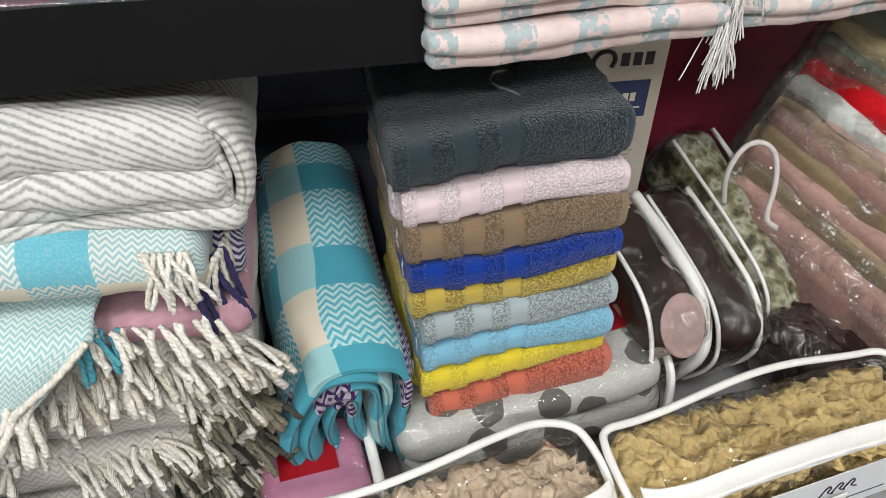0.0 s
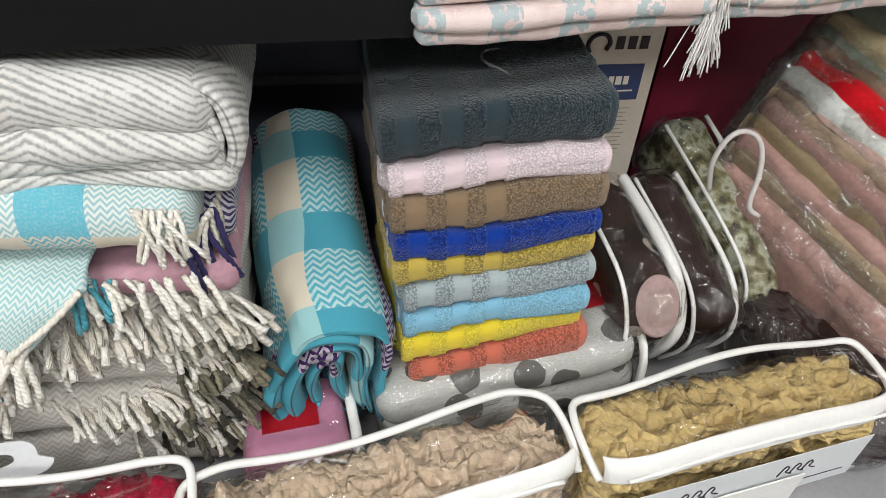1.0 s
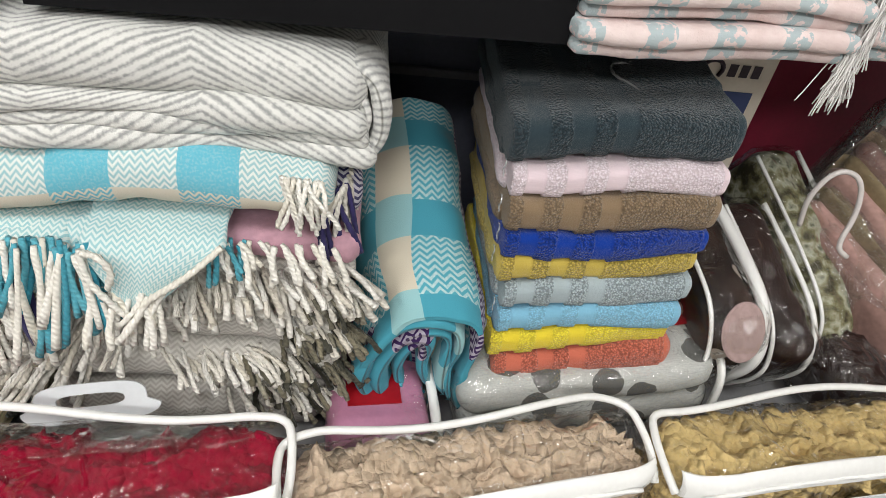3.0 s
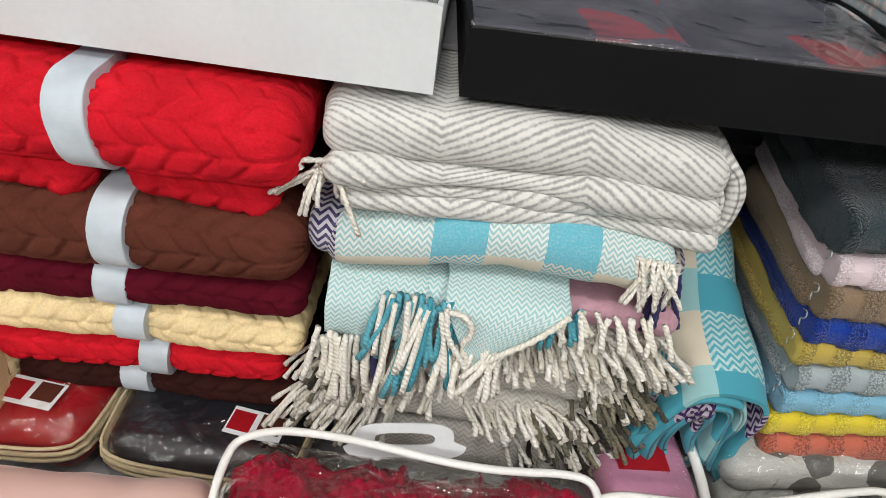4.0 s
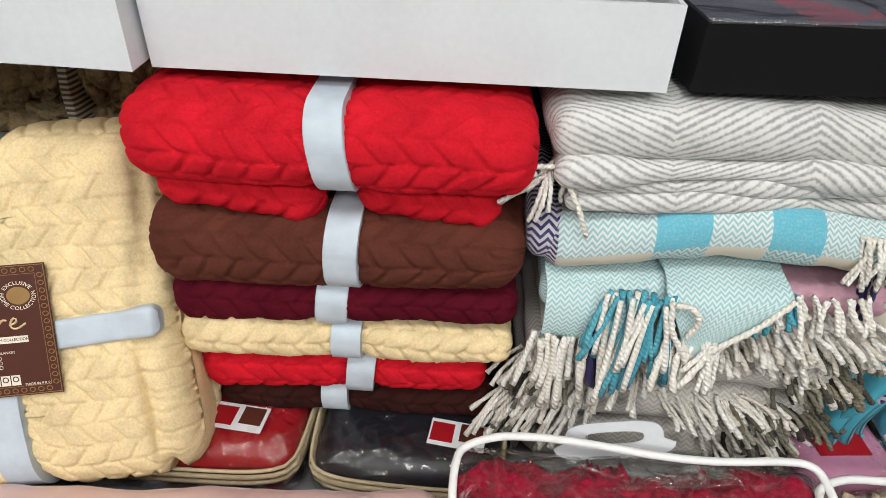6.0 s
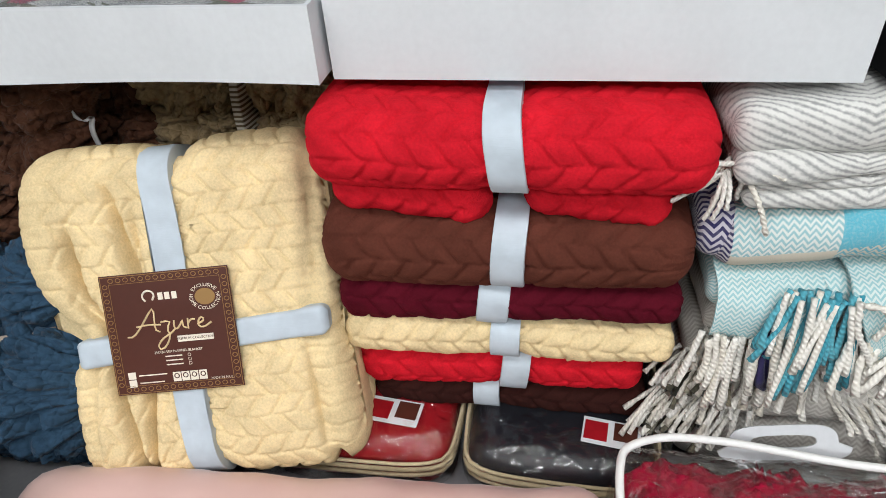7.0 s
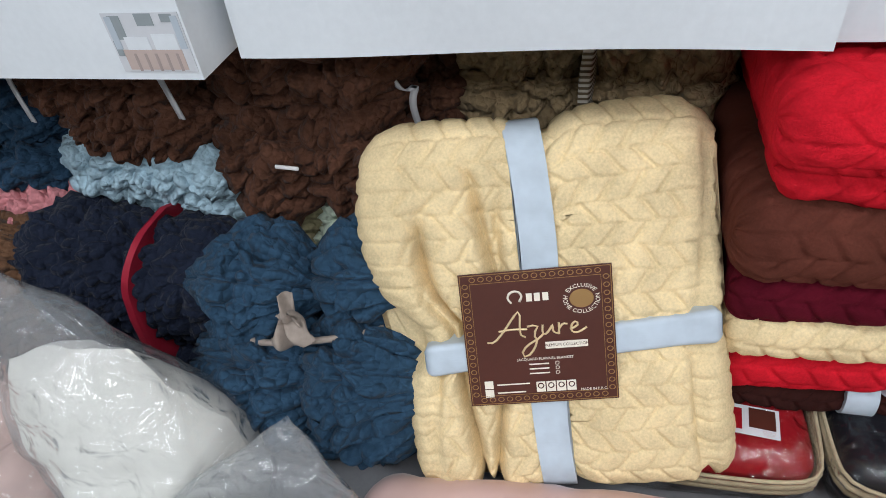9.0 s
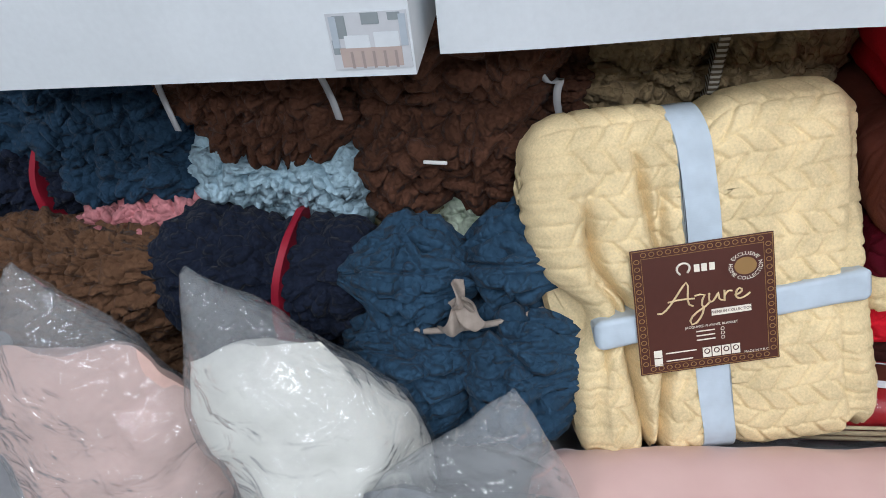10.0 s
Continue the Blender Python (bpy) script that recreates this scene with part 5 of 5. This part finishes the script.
# ---- right end: zipped floral bags, carton, leaning packs, tasselled towels ----
m_brown_print = Mat("brown_floral_print", 0.6)
m_brown_print.colour(m_brown_print.mix((m_brown_print.voronoi(22) + m_brown_print.noise(40, 2) * 0.2).below(0.36), m_brown_print.ramp(m_brown_print.noise(18, 3), (0.35, (0.014, 0.008, 0.006)), (0.7, (0.045, 0.024, 0.018))), (0.42, 0.36, 0.31)))
m_brown_print = m_brown_print.material
m_dark_satin = paper("dark_brown_satin", (0.022, 0.010, 0.008), 0.35, 0.3)
m_green_print = Mat("green_floral_print", 0.6)
m_green_print.colour(m_green_print.ramp(m_green_print.noise(38, 5), (0.38, (0.045, 0.04, 0.02)), (0.48, (0.20, 0.19, 0.10)), (0.56, (0.42, 0.42, 0.33)), (0.66, (0.10, 0.11, 0.07))))
m_green_print = m_green_print.material
m_medal = cloth("mauve_medallion", (0.36, 0.26, 0.25))


def along(front, back, up=(0, 0, 1)):
    """Pose with x running from front to back, at the middle."""
    a, b = Vector(front), Vector(back)
    x = (b - a).normalized()
    y = Vector(up).cross(x).normalized()
    return Matrix.Translation((a + b) / 2) @ Matrix((x, y, x.cross(y))).transposed().to_4x4(), (b - a).length


for label, mat, front, back, d, h, seed in (
        ("brown floral bedding set standing in zipped vinyl bag", m_brown_print, (0.912, 0.598, 0.540), (0.890, 0.810, 0.606), 0.085, 0.150, 3),
        ("dark brown bedding set standing in vinyl bag", m_dark_satin, (1.012, 0.622, 0.500), (0.982, 0.840, 0.596), 0.078, 0.150, 5),
        ("green floral bedding set in bag with hanger loop", m_green_print, (1.140, 0.690, 0.480), (1.066, 0.940, 0.640), 0.095, 0.120, 7)):
    m, length = along(front, back)
    ob = thing("zip_bag", label, "bedding bag", m, "zipped bags standing side by side")
    part("folded_set", sweep(round_rect(d - 0.012, h - 0.012, 0.03, 80), length - 0.012, 0.03, 70, soft(0.005, seed)), mat, ob)
    part("clear_film", sweep(round_rect(d, h, 0.032, 60), length, 0.03, 50, soft(0.005, seed)), m_pvc, ob, "clear glossy vinyl")
    side = -d / 2 + 0.008
    rim = [(length / 2 - 0.02, side, h / 2 - 0.01), (0, side, h / 2 - 0.002), (-length / 2 + 0.05, side, h / 2 - 0.004), (-length / 2 + 0.008, side, h / 2 - 0.04), (-length / 2, side, 0), (-length / 2 + 0.01, side, -h / 2 + 0.02)]
    part("piping", tubes([smooth_path(rim, 50)], 0.0075 if seed == 3 else 0.0035, 8), m_piping, ob, "white vinyl piping")
    rim = [(x, -y, z) for x, y, z in rim]
    part("piping", tubes([smooth_path(rim, 50)], 0.0028, 8), m_piping, ob, "white vinyl piping")
    if seed == 3:
        disc = bmesh.new()
        bmesh.ops.create_cone(disc, cap_ends=True, segments=32, radius1=0.030, radius2=0.028, depth=0.002, matrix=pose(-length / 2 + 0.018, 0.004, h / 2 - 0.010, 0, -42, 0) @ Matrix.Diagonal((1.2, 0.95, 1, 1)))
        part("medallion_print", disc, m_medal, ob, "mauve oval medallion")
    if seed == 7:
        back = m.inverted()
        loop = [tuple(back @ Vector(q)) for q in ((1.036, 0.745, 0.655), (1.018, 0.738, 0.705), (1.036, 0.738, 0.746), (1.070, 0.732, 0.738), (1.078, 0.718, 0.696), (1.068, 0.708, 0.650), (1.086, 0.702, 0.640))]
        part("hanger_loop", tubes([smooth_path(loop, 40)], 0.0034, 8), paper("frosted_tube", (0.62, 0.58, 0.56), 0.2), ob, "frosted plastic hanger loop")

m_carton = paper("cream_carton", (0.60, 0.55, 0.47), 0.5, 0.08)
carton = thing("bedding_carton", "cream printed carton with purple side standing upright", "carton", pose(0.8985, 0.889, 0.641))
part("front_panel", boxed(0.155, 0.006, 0.441, 0.001, (0, -0.04, 0)), m_carton, carton)
part("carton_body", boxed(0.155, 0.07, 0.439, 0.001, (0, -0.001, 0)), paper("purple_card", (0.045, 0.025, 0.075), 0.5), carton, "dark purple sides")
part("logo_mark", strokes([[(-0.008, 0.164), (-0.012, 0.172), (-0.006, 0.181), (0.006, 0.182), (0.012, 0.174), (0.008, 0.166)]], 0.0022), m_ink, carton, "dark rounded logo shape", pose(-0.006, -0.0445, -0.052) @ Matrix.Diagonal((1.3, 1, 1.28, 1)))
for lx in (0.022, 0.038, 0.054):
    part("logo_bar", flat([(lx, 0.169, 0.011, 0.016)]), m_ink, carton, "", pose(0, -0.0436, 0))
part("blue_panel", boxed(0.062, 0.001, 0.048, 0, (0.030, -0.0438, 0.118)), paper("navy_print", (0.03, 0.05, 0.14)), carton, "navy blue printed square")
part("panel_print", flat([(0.020, 0.121, 0.007, 0.011), (0.030, 0.121, 0.008, 0.011), (0.040, 0.121, 0.007, 0.011), (0.030, 0.107, 0.044, 0.002)]), m_print_white, carton, "", pose(0, -0.0447, 0))
part("small_print", flat([(0.03, 0.082 - k * 0.006, 0.05 - 0.006 * (k % 3), 0.0010) for k in range(12)]), paper("grey_ink", (0.30, 0.27, 0.24)), carton, "", pose(0, -0.0436, 0))

PACKS = (("dusty mauve", (0.24, 0.145, 0.125), -0.090, 0.028, 0.06), ("dusty pink", (0.42, 0.26, 0.23), -0.062, 0.026, 0.07), ("khaki", (0.24, 0.19, 0.12), -0.034, 0.010, 0.08), ("tan", (0.36, 0.27, 0.18), -0.022, 0.009, 0.08), ("rose beige", (0.40, 0.25, 0.22), -0.004, 0.022, 0.10), ("khaki", (0.26, 0.20, 0.12), 0.016, 0.010, 0.12),
         ("dusty mauve", (0.33, 0.20, 0.175), 0.040, 0.028, 0.14), ("tan", (0.36, 0.27, 0.19), 0.062, 0.010, 0.15), ("beige pink", (0.46, 0.32, 0.28), 0.080, 0.020, 0.15), ("pale grey", (0.60, 0.63, 0.60), 0.108, 0.034, 0.15), ("bright red", (0.55, 0.008, 0.014), 0.150, 0.032, 0.15),
         ("brown", (0.24, 0.17, 0.12), 0.182, 0.018, 0.15), ("grey green", (0.22, 0.26, 0.20), 0.206, 0.032, 0.15), ("straw", (0.54, 0.46, 0.28), 0.242, 0.034, 0.15), ("grey green", (0.20, 0.22, 0.17), 0.280, 0.036, 0.15))
for k, (hue, c, dx, thick, tall) in enumerate(PACKS):
    up = dx + 0.09
    m, length = along((1.310 + dx * 0.42, 0.375 + 0.01 * k, 0.458 + 0.52 * up), (1.145 + dx * 0.42, 0.844 + 0.006 * k, 0.590 + 0.52 * up))
    ob = thing("folded_pack", f"{hue} folded bed linen in crackly clear wrapping", "bed linen", m, "leaning wrapped packs")
    part("folded_sheet", sweep(round_rect(thick - 0.003, tall, thick * 0.32, 90), length, 0.014, 90, soft(0.005, 90 + k, 0.0015, 0.11)), cloth("linen_" + hue.replace(" ", "_"), c, 0.2), ob)
    part("clear_film", sweep(round_rect(thick, tall + 0.010, thick * 0.32, 60), length + 0.030, 0.014, 90, soft(0.007, 190 + k, 0.0015, 0.07)), m_crackle, ob, "crackly clear wrapping")

wrapped = thing("zip_bag", "dark brown crinkled cover in a shiny clear bag", "bedding bag", pose(1.165, 0.585, 0.4745, 0, 0, 14), "zipped bags standing side by side")
part("crinkled_cover", sweep(round_rect(0.23, 0.095, 0.035, 120), 0.12, 0.035, 50, crinkle(0.022, 0.012, 0.005, 77)), m_dark_satin, wrapped)
part("clear_film", sweep(round_rect(0.242, 0.108, 0.035, 60), 0.13, 0.03, 40, soft(0.006, 78)), m_crackle, wrapped, "crackly clear vinyl")

m_pink_towel = Mat("pink_towel_silver_dobby", 0.95, sheen=0.2)
pu, pv = m_pink_towel.uv()
silver = ((pu + 0.01) / 0.062).frac().below(0.42) * m_pink_towel.noise(130, 3).above(0.45)
m_pink_towel.colour(m_pink_towel.mix(silver, m_pink_towel.ramp(m_pink_towel.noise(50, 3), (0.3, (0.66, 0.52, 0.50)), (0.7, (0.78, 0.66, 0.64))), (0.42, 0.49, 0.51)))
m_pink_towel = m_pink_towel.bump(m_pink_towel.noise(700, 3), 0.6, 0.0014).material
for x0, x1, front, z0, count, yaw in ((0.618, 0.880, 0.618, 0.900, 4, 5), (0.905, 1.20, 0.672, 0.900, 4, 5)):
    for k in range(count):
        w, h = x1 - x0, 0.030
        ob = thing("bath_towel", "pale pink towel with silver bands and tassels", "towel", at_front((x0 + x1) / 2, front + 0.002 * (k % 2), z0 + k * 0.0295, 0.26, h) @ pose(0, 0, 0, 0, 0, yaw), "pink towels on the upper shelf")
        lift = bend(fz=lambda p: 0.003 * np.sin(p[:, 0] * 20 + k))
        part("folded_layer", sweep(round_rect(0.26, 0.017, 0.008, 90), w, 0.007, 70, soft(0.002, 101 + k), lift), m_pink_towel, ob, "", pose(0, 0, 0.0065))
        part("folded_layer", sweep(round_rect(0.25, 0.013, 0.006, 90), w - 0.006, 0.006, 70, soft(0.002, 111 + k), lift), m_pink_towel, ob, "", pose(0.002, 0.006, -0.0085))
        r = random.Random(20 + k + int(x0 * 10))
        if x0 < 0.9:
            root = (w / 2 + 0.004, -0.118, 0.0)
            part("tassel", tubes(strands(r, 0, 0, 42, lambda t: (root[0] + 0.012 * (r.random() - 0.3), root[1] + 0.012 * r.random(), root[2]), 0.052, 0.006, 0.011, 0.003), 0.0007, 4), m_white_thread, ob, "loose white thread tassel")

# ---- crinkled covers on the left ----
m_khaki = seersucker("khaki_seersucker", (0.28, 0.205, 0.112))
m_brown_s = seersucker("brown_seersucker", (0.092, 0.042, 0.026))
m_brown_l = seersucker("mid_brown_seersucker", (0.12, 0.064, 0.036))
m_steel = seersucker("petrol_blue_seersucker", (0.030, 0.064, 0.108))
m_navy_s = seersucker("navy_seersucker", (0.014, 0.018, 0.032))
m_teal_navy = seersucker("dark_blue_seersucker", (0.022, 0.046, 0.080))
m_pale_blue = seersucker("pale_blue_seersucker", (0.36, 0.49, 0.56))
m_rose = seersucker("rose_seersucker", (0.5, 0.2, 0.21))
m_mint = seersucker("mint_seersucker", (0.56, 0.64, 0.5))
m_olive = seersucker("olive_seersucker", (0.26, 0.23, 0.13))
m_tie = cloth("taupe_fabric_tie", (0.30, 0.25, 0.21), 0.1)
m_red_rib = ribbon_mat("red_ribbon", (0.30, 0.012, 0.03))
m_white_rib = ribbon_mat("grey_white_ribbon", (0.45, 0.45, 0.46))


m_ladder = Mat("woven_ladder_tape", 0.9)
rung = (m_ladder.place()[2] * 170.0).frac().below(0.5)
m_ladder = m_ladder.colour(m_ladder.mix(rung, (0.10, 0.075, 0.045), (0.46, 0.43, 0.36))).material


def bundle(label, material, x0, x1, front, z0, z1, seed, d=0.24, size=0.022, depth=0.014, ties=(), yaw=0.0, name="seersucker_cover", rows=0.0, tie_mat=None, droop=0.0):
    w, h = x1 - x0, z1 - z0
    ob = thing(name, label, "bed cover", at_front((x0 + x1) / 2, front, z0, d, h) @ pose(0, 0, 0, 0, 0, yaw), "crinkled bed covers")
    r = min(h * 0.48, 0.06)
    res = 0.0029
    lobes = [(0.0, 0.0, h)] if h < 0.09 else [(0.006 * math.sin(seed), h * 0.22, h * 0.58), (-0.006 * math.sin(seed), -h * 0.22, h * 0.58)]
    for n, (shift, up, tall) in enumerate(lobes):
        body = sweep(round_rect(d - 0.012 * n, tall, min(tall * 0.48, 0.06), int(2 * (d + tall) / res * 0.8)), w - 0.01 * n, min(0.05, w * 0.3, tall * 0.45), int(w / res), crinkle(size, depth * 1.5, 0.011, seed + 50 * n, [(t, 0.014, 0.016) for t in ties], rows), bend(fz=lambda p: -droop * (p[:, 0] / (w / 2)) ** 2))
        part("folded_layer", body, material, ob, "", pose(shift, 0.004 * n, up))
    for t in ties:
        part("ribbon_tie", sweep(round_rect(d + 0.030, h + 0.022, r, 60), 0.010, 0.001, 4, soft(0.002, seed), bend(fx=lambda p: 0.25 * (p[:, 2]) ** 2 * 4 + 0.05 * p[:, 2])), tie_mat or m_white_rib, ob, "", pose(t, 0, 0))
    return ob


bundle("khaki crinkled cover tied with woven tape", m_khaki, -0.515, -0.232, 0.735, 0.735, 0.885, 3, size=0.020, ties=(0.00,), tie_mat=m_ladder)
bundle("khaki crinkled cover tucked behind the blanket pack", m_olive, -0.500, -0.240, 0.745, 0.425, 0.740, 4)
bundle("dark brown crinkled cover hanging in folds", m_brown_s, -0.955, -0.765, 0.640, 0.752, 0.888, 5, size=0.018, depth=0.016)
bundle("dark brown crinkled cover rolled thick", m_brown_s, -0.758, -0.548, 0.668, 0.760, 0.888, 7, size=0.026, depth=0.018)
bundle("dark brown crinkled cover in two lobes", m_brown_s, -0.768, -0.668, 0.655, 0.655, 0.775, 9, size=0.024, depth=0.018)
bundle("dark brown crinkled cover folded double", m_brown_s, -0.672, -0.562, 0.660, 0.668, 0.775, 10, size=0.024, depth=0.018)
bundle("dark brown crinkled cover deep in the shelf", m_brown_s, -0.560, -0.500, 0.760, 0.430, 0.885, 13)
bundle("pale blue crinkled cover folded over itself", m_pale_blue, -0.975, -0.760, 0.655, 0.630, 0.755, 15, size=0.020, depth=0.013)
bundle("rose crinkled cover squeezed between others", m_rose, -1.120, -0.940, 0.612, 0.600, 0.692, 17, size=0.018)
bundle("mint crinkled cover peeping out of the pile", m_mint, -0.690, -0.575, 0.672, 0.430, 0.665, 19, size=0.02)
bundle("olive crinkled cover peeping out of the pile", m_olive, -0.765, -0.695, 0.665, 0.430, 0.655, 20, size=0.02)
bundle("dark blue crinkled cover bunched up", m_teal_navy, -1.165, -0.962, 0.655, 0.740, 0.880, 21, size=0.024, depth=0.018)
bundle("dark blue crinkled cover below its bunched top", m_teal_navy, -1.130, -0.972, 0.645, 0.655, 0.755, 22, size=0.022, depth=0.016)
bundle("navy crinkled cover at the end of the shelf", m_navy_s, -1.45, -1.120, 0.660, 0.560, 0.760, 23, tie_mat=m_red_rib, ties=(0.1,))
bundle("dark blue crinkled cover at the shelf's end", m_teal_navy, -1.50, -1.155, 0.680, 0.740, 0.885, 24)
bundle("navy crinkled cover tied with red ribbon", m_navy_s, -1.020, -0.735, 0.548, 0.425, 0.690, 25, d=0.11, size=0.024, depth=0.010, ties=(0.018,), tie_mat=m_red_rib)
bundle("brown crinkled cover in crumpled folds", m_brown_l, -1.270, -0.992, 0.540, 0.425, 0.690, 27, d=0.11, size=0.019, depth=0.014)
bundle("pile of dark crinkled covers behind", m_navy_s, -1.44, -0.77, 0.660, 0.425, 0.640, 29, d=0.26, size=0.03)

petrol = thing("seersucker_cover", "petrol blue crinkled cover tied with taupe knot", "bed cover", pose(-0.634, 0.56, 0.42) @ Matrix.Diagonal((1.08, 1.0, 1.0, 1)), group="crinkled bed covers")
for x, y, z, w, d, h, seed, yaw in ((-0.056, 0.005, 0.240, 0.112, 0.11, 0.084, 31, 3), (0.050, 0.025, 0.244, 0.100, 0.10, 0.082, 33, -4), (-0.058, -0.024, 0.138, 0.124, 0.16, 0.142, 35, 4), (0.054, -0.026, 0.138, 0.124, 0.16, 0.150, 37, -3)):
    lobe = bend(fz=lambda p, w=w: -0.16 * p[:, 2] * np.clip(np.abs(p[:, 0]) / (w / 2), 0, 1) ** 2, fy=lambda p, w=w: -0.25 * p[:, 1] * np.clip(np.abs(p[:, 0]) / (w / 2), 0, 1) ** 2)
    part("crinkled_lobe", sweep(round_rect(d, h, min(d, h) * 0.46, 170), w, 0.042, int(w / 0.0024), crinkle(0.025, 0.021, 0.004, seed, rows=0.027), lobe), m_steel, petrol, "", pose(x, y, z, 0, 4 if x < 0 else -6, yaw))
part("crinkled_base", sweep(round_rect(0.12, 0.12, 0.05, 140), 0.205, 0.04, 70, crinkle(0.023, 0.012, 0.010, 39)), m_steel, petrol, "", pose(-0.005, -0.005, 0.064))
part("fabric_tie", tubes([smooth_path([(-0.085, -0.040, 0.205), (-0.045, -0.060, 0.214), (0.0, -0.060, 0.222), (0.045, -0.048, 0.222), (0.075, -0.028, 0.218)], 30)], 0.0035, 6), m_tie, petrol, "taupe fabric tie")
for at, turn, wide, curl in (((-0.006, -0.060, 0.236), (-15, 25, 10), 0.020, [(0.004, -0.018), (-0.010, -0.010), (-0.006, 0.004), (0.002, 0.012), (-0.008, 0.020)]), ((0.006, -0.056, 0.244), (-10, -30, -15), 0.016, [(0.0, -0.020), (-0.008, -0.008), (0.0, 0.006), (-0.006, 0.018)]), ((-0.002, -0.052, 0.262), (-20, 10, 30), 0.014, [(0.002, -0.012), (-0.006, 0.0), (0.003, 0.014)])):
    part("fabric_knot", sweep(sheet_loop(curl, 0.0035, 40), wide, 0.002, 24, soft(0.004, 43), bend(fy=lambda p: 0.006 * np.sin(p[:, 0] * 260 + p[:, 2] * 90))), m_tie, petrol, "taupe fabric knot", pose(*at, *turn))

for x, y, z, rot, pts in ((-0.545, 0.700, 0.800, 0, [(-0.02, 0, 0.05), (-0.014, -0.012, 0.03), (0.0, -0.014, 0.012), (0.012, -0.006, 0.022), (0.004, -0.012, 0.004), (0.010, -0.012, -0.03)]),
                            (-0.945, 0.634, 0.835, 0, [(-0.004, 0.004, 0.04), (0.0, -0.004, 0.01), (0.002, -0.004, -0.03)]), (-0.766, 0.630, 0.84, 0, [(-0.010, 0.006, 0.03), (0.004, -0.004, 0.0), (0.006, -0.002, -0.026)])):
    ob = thing("ribbon_bow", "grey white ribbon end tied round a cover", "ribbon", pose(x, y, z))
    path = smooth_path(pts, 24)
    verts, faces = [], []
    for i, (a, b, c) in enumerate(path):
        verts += [(a - 0.004, b, c), (a + 0.004, b - 0.002, c), (a + 0.004, b - 0.0005, c), (a - 0.004, b + 0.0015, c)]
    for i in range(len(path) - 1):
        faces += [(4 * i + j, 4 * i + (j + 1) % 4, 4 * i + 4 + (j + 1) % 4, 4 * i + 4 + j) for j in range(4)]
    part("ribbon_strip", (np.array(verts), faces), m_white_rib, ob)


# ---- polythene bags at the front ----
m_white_wad = cloth("white_fibre", (0.74, 0.72, 0.64), 0.2, vary=0.06)
m_pink_wad = cloth("blush_fabric", (0.62, 0.42, 0.36), 0.2, vary=0.08)
m_grey_wad = cloth("grey_wrapped_goods", (0.16, 0.17, 0.18), 0.1, vary=0.5)


def poly_bag(label, fill_mat, m, w, h, t, tip, seed, fill):
    """A clear bag whose corner stands up: w wide, h high to the shoulder, its tip at x tip."""
    ob = thing("polythene_bag", label, "plastic bag", m, "clear bags at the shelf front")
    def shell(top, snug, waves):
        nu, nv = 40, 50
        verts, faces = [], []
        for s in (-1, 1):
            for j in range(nv):
                v = top * j / (nv - 1)
                half = w / 2 * min(1, 0.72 + 1.2 * v) if v < 0.5 else w / 2 * (1 - max(0, (v - 0.5) / 0.5) ** 1.25) + 0.002
                cx = tip * max(0, (v - 0.35) / 0.65) ** 1.1
                shut = math.sqrt(max(0, 1 - (v / top) ** 5)) if top < 1 else 1.0
                for i in range(nu):
                    u = -1 + 2 * i / (nu - 1)
                    bulge = t / 2 * max(0, 1 - u * u) ** 0.6 * min(1, 0.25 + 3 * v) * max(0.02, 1 - max(0, v - 0.25) / 0.75) ** 0.7
                    verts.append((cx + u * half * snug, s * bulge * snug * shut, v * h + 0.004 * (snug < 1)))
        verts = np.array(verts)
        verts[:, 1] += 0.006 * vnoise(verts, 0.05, seed) + waves * vnoise(verts, 0.02, seed + 1) - waves * np.abs(vnoise(verts, 0.035, seed + 4))
        verts[:, 0] += 0.006 * vnoise(verts, 0.07, seed + 2)
        if top < 1:
            verts[:, 2] += 0.018 * vnoise(verts, 0.06, seed + 6) * (verts[:, 2] / (top * h)) ** 2
        for s in (0, 1):
            for j in range(nv - 1):
                for i in range(nu - 1):
                    a = s * nu * nv + j * nu + i
                    q = (a, a + 1, a + nu + 1, a + nu)
                    faces.append(q if s == 0 else q[::-1])
        return verts, faces

    part("clear_film", shell(1.0, 1.0, 0.003), m_poly, ob, "cloudy crinkled polythene")
    part("bag_filling", shell(fill, 0.95, 0.004), fill_mat, ob)
    return ob


poly_bag("clear bag of white fibre filling with pointed corner", m_white_wad, pose(-0.768, 0.385, 0.421, -10, 0, 6), 0.225, 0.365, 0.19, -0.085, 3, 0.74)
poly_bag("clear bag of blush fabric with pointed corner", m_pink_wad, pose(-0.995, 0.370, 0.421, -8, 0, 4), 0.24, 0.380, 0.17, -0.010, 13, 0.74)
poly_bag("clear bag of grey wrapped goods lying low", m_grey_wad, pose(-0.636, 0.315, 0.421, -12, 0, 4), 0.21, 0.29, 0.11, 0.060, 23, 0.55)

stitch = thing("price_stitch", "tiny white tag stitched on a brown cover", "tag", pose(-0.668, 0.636, 0.754, 0, 4, 0))
part("tag_strip", boxed(0.026, 0.003, 0.004, 0.001), m_white_thread, stitch)
